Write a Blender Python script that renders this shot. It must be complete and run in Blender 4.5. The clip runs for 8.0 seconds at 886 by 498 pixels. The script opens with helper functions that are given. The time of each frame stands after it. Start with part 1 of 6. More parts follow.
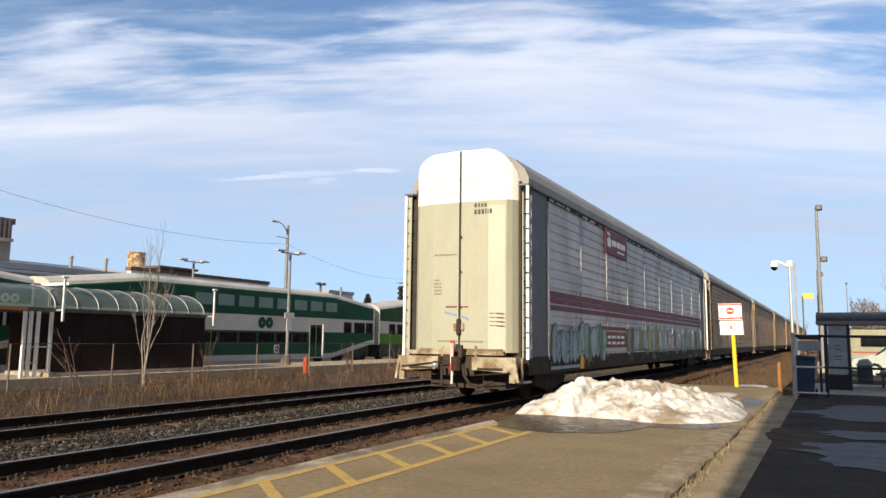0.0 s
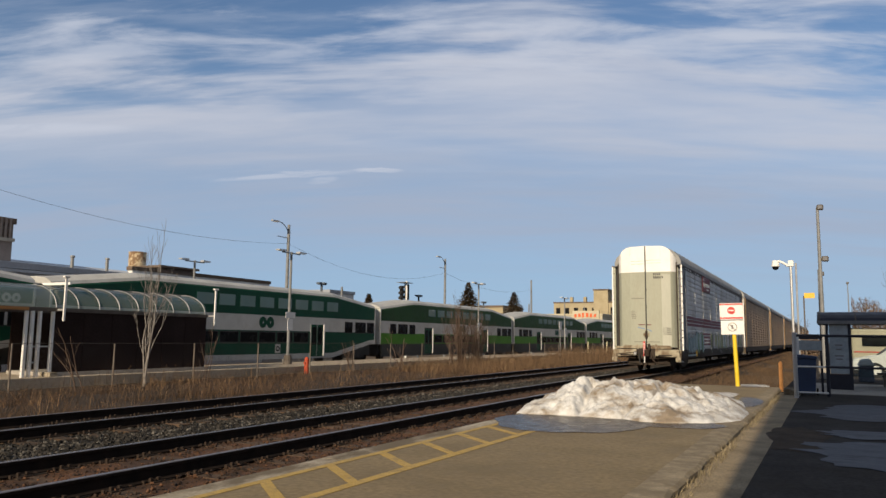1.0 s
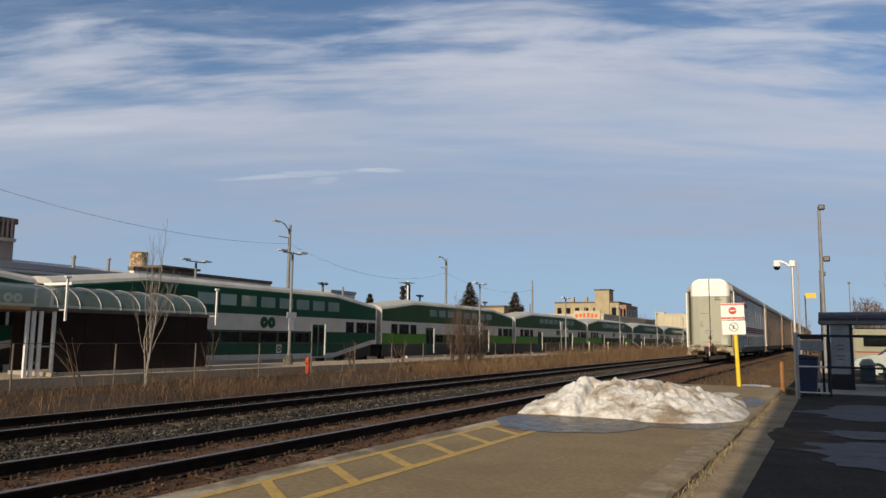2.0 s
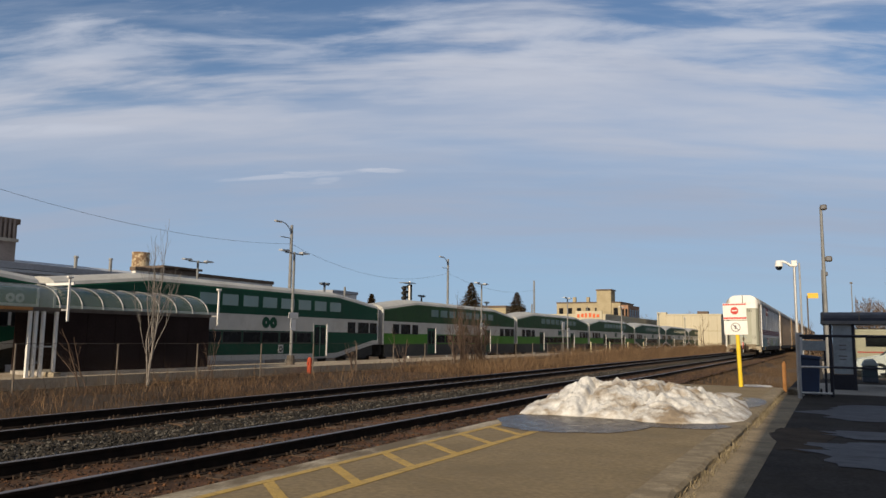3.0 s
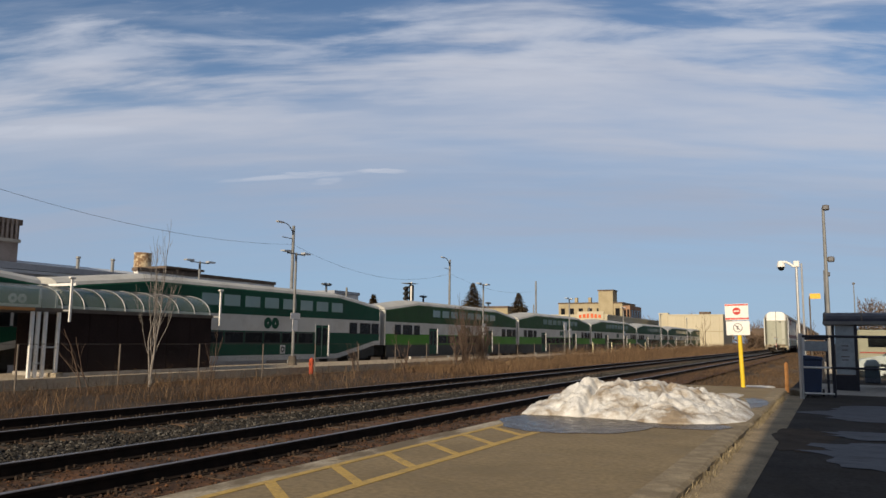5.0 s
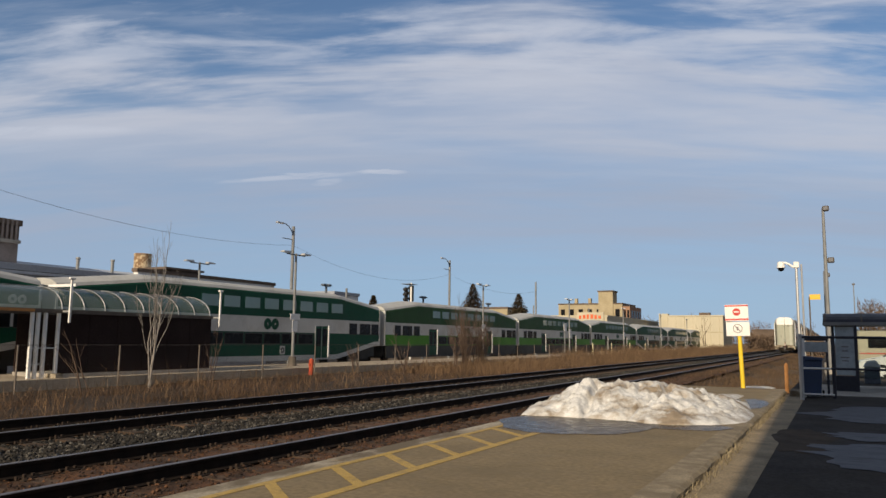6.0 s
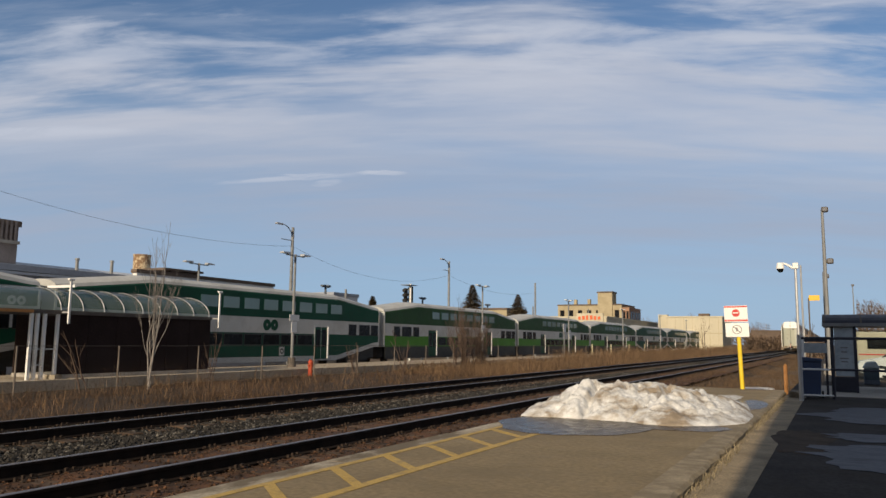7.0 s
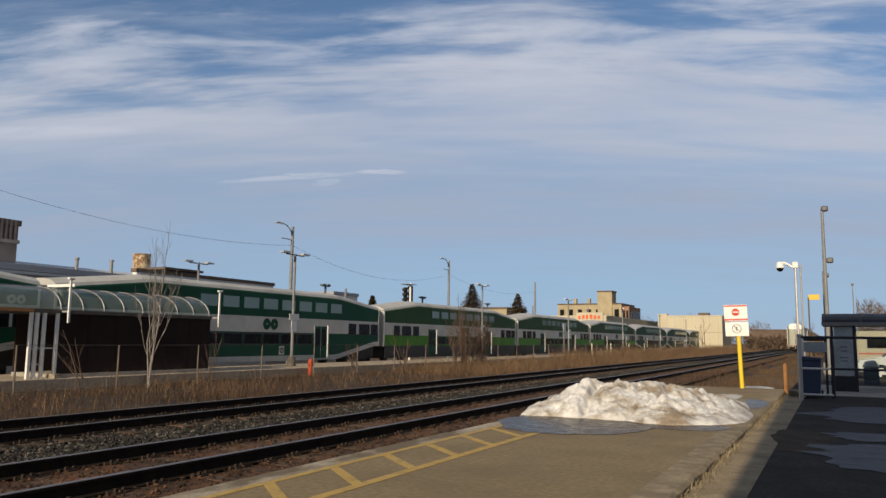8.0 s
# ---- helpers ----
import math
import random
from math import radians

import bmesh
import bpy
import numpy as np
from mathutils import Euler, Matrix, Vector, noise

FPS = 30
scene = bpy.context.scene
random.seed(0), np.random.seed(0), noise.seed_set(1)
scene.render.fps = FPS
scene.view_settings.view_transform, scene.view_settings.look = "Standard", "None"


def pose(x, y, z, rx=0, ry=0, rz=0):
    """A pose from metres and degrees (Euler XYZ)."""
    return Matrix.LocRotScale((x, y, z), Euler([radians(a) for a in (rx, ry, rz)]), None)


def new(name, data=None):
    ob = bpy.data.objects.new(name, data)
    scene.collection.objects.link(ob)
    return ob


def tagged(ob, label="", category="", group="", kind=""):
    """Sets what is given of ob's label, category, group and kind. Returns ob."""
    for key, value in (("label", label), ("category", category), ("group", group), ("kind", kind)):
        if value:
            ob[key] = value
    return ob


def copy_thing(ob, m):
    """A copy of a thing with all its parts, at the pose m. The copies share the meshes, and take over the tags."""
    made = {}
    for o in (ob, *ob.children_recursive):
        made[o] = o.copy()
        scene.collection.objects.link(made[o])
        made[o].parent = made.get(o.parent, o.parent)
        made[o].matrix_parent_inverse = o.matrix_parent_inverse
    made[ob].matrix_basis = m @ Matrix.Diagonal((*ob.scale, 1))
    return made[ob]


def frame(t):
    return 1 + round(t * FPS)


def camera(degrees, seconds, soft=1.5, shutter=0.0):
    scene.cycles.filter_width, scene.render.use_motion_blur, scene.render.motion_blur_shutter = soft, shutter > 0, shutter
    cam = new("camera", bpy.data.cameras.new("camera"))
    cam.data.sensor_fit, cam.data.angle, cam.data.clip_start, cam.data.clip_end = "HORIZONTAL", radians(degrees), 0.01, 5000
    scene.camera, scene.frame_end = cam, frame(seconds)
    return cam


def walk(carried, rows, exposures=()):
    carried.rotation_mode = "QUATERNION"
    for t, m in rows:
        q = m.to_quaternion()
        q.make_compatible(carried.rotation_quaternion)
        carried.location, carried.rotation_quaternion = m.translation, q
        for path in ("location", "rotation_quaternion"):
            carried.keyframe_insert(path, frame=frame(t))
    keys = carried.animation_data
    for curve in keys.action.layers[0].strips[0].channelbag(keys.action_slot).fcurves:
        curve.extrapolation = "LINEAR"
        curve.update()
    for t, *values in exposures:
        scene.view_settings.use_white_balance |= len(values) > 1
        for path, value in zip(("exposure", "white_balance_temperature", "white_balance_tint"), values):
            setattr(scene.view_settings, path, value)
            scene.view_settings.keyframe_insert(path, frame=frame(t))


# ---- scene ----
# The camera stands still on the platform and sways a little.
EYE = (0, 0, 1.423)
YAW, PITCH, ROLL = 27.78, 6.876, 0.71
PX = 0.0439  # degrees of turn that shift the picture's middle by one unit of sway


def aim(dx, dy):
    return pose(*EYE, 90 + PITCH + dy * PX, 0, YAW + dx * PX) @ pose(0, 0, 0, 0, 0, ROLL)


SWAY = [(0, -6.7, 0.3), (0.5, -5.4, 0), (1, -5, -0.3), (1.5, -4.3, -0.3), (2.2, -2.4, -0.2), (3, 0, 0), (3.5, 1.3, 0),
        (4, 2.2, 0), (4.5, 2.8, 0.3), (5.2, 3.2, 1.0), (6, 3, 2.3), (6.5, 1.6, 5), (7, 1.9, 4), (7.5, 2.2, 2.6), (8, 1.6, 2.6)]
cam = camera(61.94, 8.0, soft=1.5)
walk(cam, [(t, aim(dx, dy)) for t, dx, dy in SWAY],
     exposures=[(0, 0.56), (0.5, 0.18), (1, -0.06), (1.5, -0.1), (3, -0.12), (8, -0.12)])

# ---- light ----
SUN_EL, SUN_AZ = 22.0, 1.2  # the sun stands low behind the camera, its rays run along the tracks
world = bpy.data.worlds.new("sky")
scene.world = world
world.use_nodes = True


def build_sky():
    nt = world.node_tree
    nt.nodes.clear()
    N = nt.nodes.new
    L = nt.links.new
    out = N("ShaderNodeOutputWorld")
    bg = N("ShaderNodeBackground")
    sky = N("ShaderNodeTexSky")
    sky.sky_type = 'NISHITA'
    sky.sun_disc = False
    sky.sun_elevation = radians(SUN_EL)
    sky.sun_rotation = radians(180 + SUN_AZ)
    sky.air_density, sky.dust_density, sky.ozone_density = 1.0, 0.2, 4.0
    co = N("ShaderNodeTexCoord")
    sep = N("ShaderNodeSeparateXYZ")
    L(co.outputs["Generated"], sep.inputs[0])

    def mth(op, a, b=None, clamp=False):
        n = N("ShaderNodeMath")
        n.operation = op
        n.use_clamp = clamp
        for k, v in ((0, a), (1, b)):
            if v is None:
                continue
            if isinstance(v, (int, float)):
                n.inputs[k].default_value = v
            else:
                L(v, n.inputs[k])
        return n.outputs[0]

    # cloud sheet at a height, seen in perspective
    zz = mth('ADD', mth('MAXIMUM', sep.outputs[2], 0.0), 0.16)
    cx, cy = mth('DIVIDE', sep.outputs[0], zz), mth('DIVIDE', sep.outputs[1], zz)
    vec = N("ShaderNodeCombineXYZ")
    L(cx, vec.inputs[0]), L(cy, vec.inputs[1])

    turn = N("ShaderNodeMapping")  # the streaks lie across the tracks
    turn.inputs["Rotation"].default_value = (0, 0, radians(-YAW))
    L(vec.outputs[0], turn.inputs[0])
    along = N("ShaderNodeSeparateXYZ")
    L(turn.outputs[0], along.inputs[0])

    def smooth(v, lo, hi, o0=0.0, o1=1.0):
        rp = N("ShaderNodeMapRange")
        rp.interpolation_type = 'SMOOTHSTEP'
        for k, x in (("From Min", lo), ("From Max", hi), ("To Min", o0), ("To Max", o1)):
            rp.inputs[k].default_value = x
        L(v, rp.inputs["Value"])
        return rp.outputs[0]

    def cloud(scale, stretch, lean, detail, lo, hi, off, rough=0.55, dist=0.3):
        r = N("ShaderNodeMapping")
        r.inputs["Rotation"].default_value = (0, 0, radians(lean))
        mp = N("ShaderNodeMapping")
        mp.inputs["Scale"].default_value = (scale, scale * stretch, 1)
        mp.inputs["Location"].default_value = (off, off * 0.37, off * 0.11)
        L(turn.outputs[0], r.inputs[0]), L(r.outputs[0], mp.inputs[0])
        nz = N("ShaderNodeTexNoise")
        nz.inputs["Scale"].default_value = 1
        nz.inputs["Detail"].default_value = detail
        nz.inputs["Roughness"].default_value = rough
        nz.inputs["Distortion"].default_value = dist
        L(mp.outputs[0], nz.inputs["Vector"])
        return smooth(nz.outputs[0], lo, hi)

    def blend(f, c, d):
        x = N("ShaderNodeMix")
        x.data_type = 'RGBA'
        for k, v in (("Factor", f), ("A", c), ("B", d)):
            if isinstance(v, tuple):
                x.inputs[k].default_value = (*v, 1)
            else:
                L(v, x.inputs[k])
        return x.outputs["Result"]

    u, v = along.outputs[0], along.outputs[1]
    big = cloud(0.8, 2.6, 8, 5, 0.34, 0.64, 3.1)
    streak = cloud(1.0, 4.2, 2, 8, 0.36, 0.68, 8.4, 0.54, 0.35)
    comb = cloud(2.4, 4.8, 3, 8, 0.42, 0.72, 6.1, 0.55, 0.25)
    wisp = cloud(3.2, 4.0, 12, 8, 0.50, 0.78, 1.7, 0.66, 0.9)
    # the high sheet: its ragged edge lies further off to the west, it thins towards the horizon
    shift = smooth(u, -0.70, 0.10, 0.13, 0.0)
    rag = mth('ADD', mth('MULTIPLY', streak, 0.34), mth('MULTIPLY', comb, 0.14))
    sheet = mth('MULTIPLY', smooth(mth('ADD', mth('SUBTRACT', v, shift), rag), 1.72, 2.12, 0.03, 0.95), smooth(v, 2.9, 4.4, 1.0, 0.12))
    grey = smooth(v, 1.95, 2.7)
    low = smooth(sep.outputs[2], 0.0, 0.40, 0.85, 0.03)
    base = blend(low, sky.outputs[0], (3.0, 4.6, 6.9))
    body = mth('ADD', mth('MULTIPLY', big, 0.25), mth('MULTIPLY', streak, 0.28))
    veil = mth('MULTIPLY', mth('ADD', body, 0.47), sheet, True)
    bright = blend(grey, (5.75, 6.0, 6.85), (3.85, 4.5, 5.8))
    base = blend(veil, base, bright)
    puffs = cloud(2.0, 3.4, 3, 9, 0.43, 0.68, 5.3, 0.57, 0.35)
    flake = mth('MULTIPLY', puffs, smooth(v, 1.60, 2.05, 0.78, 0.0))
    fine = mth('ADD', mth('MULTIPLY', comb, 0.22), mth('MULTIPLY', wisp, 0.10))
    fine = mth('MULTIPLY', fine, smooth(v, 1.9, 3.0, 1.0, 0.12), True)
    fine = mth('MAXIMUM', fine, flake)
    frag = cloud(5.0, 3.0, 4, 6, 0.35, 0.6, 4.2, 0.6, 0.6)

    def lens(cx, cy, rx, ry, slope):
        p = mth('SUBTRACT', u, cx)
        q = mth('ADD', mth('SUBTRACT', v, cy), mth('MULTIPLY', p, slope))
        q = mth('ADD', q, mth('MULTIPLY', mth('SUBTRACT', frag, 0.5), 0.02))
        r = mth('ADD', mth('POWER', mth('DIVIDE', mth('ABSOLUTE', p), rx), 2.0), mth('POWER', mth('DIVIDE', mth('ABSOLUTE', q), ry), 2.0))
        return smooth(r, 0.1, 1.0, 1.0, 0.0)
    # thin bright streaks and a broad pale swell in the sheet
    thin = mth('ADD', mth('MULTIPLY', lens(-0.56, 2.585, 0.31, 0.040, 0.13), 0.8), mth('ADD', mth('MULTIPLY', lens(-0.43, 2.64, 0.07, 0.04, 0.3), 0.5), lens(-0.22, 2.545, 0.10, 0.028, 0.0)), True)
    bank = mth('ADD', lens(-1.30, 2.13, 0.48, 0.055, -0.08), mth('MULTIPLY', lens(0.12, 1.90, 0.50, 0.20, 0.0), 0.42), True)
    lit = mth('ADD', thin, mth('MULTIPLY', bank, 0.8), True)
    fine = mth('ADD', fine, mth('MULTIPLY', mth('MULTIPLY', lit, mth('ADD', mth('MULTIPLY', frag, 0.6), 0.4)), 0.75), True)
    mix = N("ShaderNodeMix")
    mix.data_type = 'RGBA'
    L(fine, mix.inputs["Factor"])
    L(base, mix.inputs["A"])
    mix.inputs["B"].default_value = (5.9, 6.3, 7.3, 1)
    # unseen grey cloud, added overhead and behind to make the skylight less blue
    L(blend(smooth(v, 1.0, 1.42, 0.65, 0.0), mix.outputs["Result"], (2.2, 2.3, 2.5)), bg.inputs[0])
    bg.inputs[1].default_value = 0.10
    L(bg.outputs[0], out.inputs[0])


build_sky()
sun_data = bpy.data.lights.new("sun", 'SUN')
sun_data.energy, sun_data.angle, sun_data.color = 5.0, radians(0.53), (1.0, 0.83, 0.60)
sun = new("sun", sun_data)
sun.matrix_world = pose(0, 0, 30, 90 - SUN_EL, 0, SUN_AZ)

# ---- materials ----


def mat(name, c1, c2=None, scale=3.0, rough=0.8, metal=0.0, bump=0.0, bump_scale=40.0, fine=0.25, stain=None, stain_amt=0.0,
        stain_scale=0.6, stretch=(1, 1, 1), per_object=0.0, spec=0.4, lo=0.35, hi=0.65, stain_from=0.48, stain_to=0.66):
    """A surface with two scales of colour change, fine grain, stains and relief, in metres of the object's space."""
    m = bpy.data.materials.new(name)
    m.use_nodes = True
    nt = m.node_tree
    N, L = nt.nodes.new, nt.links.new
    b = nt.nodes["Principled BSDF"]
    b.inputs["Roughness"].default_value = rough
    b.inputs["Metallic"].default_value = metal
    b.inputs["Specular IOR Level"].default_value = spec
    co = N("ShaderNodeTexCoord")
    mp = N("ShaderNodeMapping")
    mp.inputs["Scale"].default_value = stretch
    L(co.outputs["Object"], mp.inputs[0])

    def nz(s, d=5.0, r=0.6):
        n = N("ShaderNodeTexNoise")
        n.inputs["Scale"].default_value, n.inputs["Detail"].default_value, n.inputs["Roughness"].default_value = s, d, r
        L(mp.outputs[0], n.inputs["Vector"])
        return n.outputs[0]

    def ramp(v, a, c, o0=0.0, o1=1.0):
        r = N("ShaderNodeMapRange")
        for k, x in (("From Min", a), ("From Max", c), ("To Min", o0), ("To Max", o1)):
            r.inputs[k].default_value = x
        L(v, r.inputs["Value"])
        return r.outputs[0]

    def mixc(f, a, c, mode='MIX'):
        x = N("ShaderNodeMix")
        x.data_type, x.blend_type = 'RGBA', mode
        for k, v in (("Factor", f), ("A", a), ("B", c)):
            if isinstance(v, tuple):
                x.inputs[k].default_value = (*v, 1)
            elif isinstance(v, float):
                x.inputs[k].default_value = v
            else:
                L(v, x.inputs[k])
        return x.outputs["Result"]

    c2 = c2 or tuple(min(1, v * 1.25) for v in c1)
    col = mixc(ramp(nz(scale), lo, hi), c1, c2)
    if fine:
        g = ramp(nz(scale * 18, 3), 0.3, 0.7, 1 - fine, 1 + fine)
        gray = N("ShaderNodeCombineColor")
        for k in range(3):
            L(g, gray.inputs[k])
        col = mixc(1.0, col, gray.outputs[0], 'MULTIPLY')
    if stain:
        col = mixc(ramp(nz(stain_scale, 6, 0.65), stain_from, stain_to, 0.0, stain_amt), col, stain)
    if per_object:
        oi = N("ShaderNodeObjectInfo")
        g = ramp(oi.outputs["Random"], 0, 1, 1 - per_object, 1 + per_object)
        gray = N("ShaderNodeCombineColor")
        for k in range(3):
            L(g, gray.inputs[k])
        col = mixc(1.0, col, gray.outputs[0], 'MULTIPLY')
    L(col, b.inputs["Base Color"])
    L(ramp(nz(scale * 4, 3), 0.3, 0.7, max(0.03, rough - 0.1), min(1, rough + 0.1)), b.inputs["Roughness"])
    if bump:
        bp = N("ShaderNodeBump")
        bp.inputs["Strength"].default_value = min(1.0, bump * 20)
        bp.inputs["Distance"].default_value = bump
        L(nz(bump_scale, 4), bp.inputs["Height"])
        L(bp.outputs[0], b.inputs["Normal"])
    return m


def glass_mat(name, tint, rough=0.03, alpha=0.35):
    """Thin glazing: part gloss, part clear, slightly tinted."""
    m = bpy.data.materials.new(name)
    m.use_nodes = True
    nt = m.node_tree
    nt.nodes.clear()
    N, L = nt.nodes.new, nt.links.new
    out, mx, tr, gl, fr = (N("ShaderNodeOutputMaterial"), N("ShaderNodeMixShader"), N("ShaderNodeBsdfTransparent"),
                           N("ShaderNodeBsdfPrincipled"), N("ShaderNodeFresnel"))
    tr.inputs[0].default_value = (*tint, 1)
    gl.inputs["Base Color"].default_value = (0.20, 0.26, 0.26, 1)
    gl.inputs["Roughness"].default_value = rough
    nz = N("ShaderNodeTexNoise")
    nz.inputs["Scale"].default_value = 1.3
    mr = N("ShaderNodeMapRange")
    mr.inputs["To Min"].default_value, mr.inputs["To Max"].default_value = alpha * 0.7, alpha * 1.3
    L(nz.outputs[0], mr.inputs["Value"])
    L(mr.outputs[0], mx.inputs[0])
    L(tr.outputs[0], mx.inputs[1]), L(gl.outputs[0], mx.inputs[2]), L(mx.outputs[0], out.inputs[0])
    return m


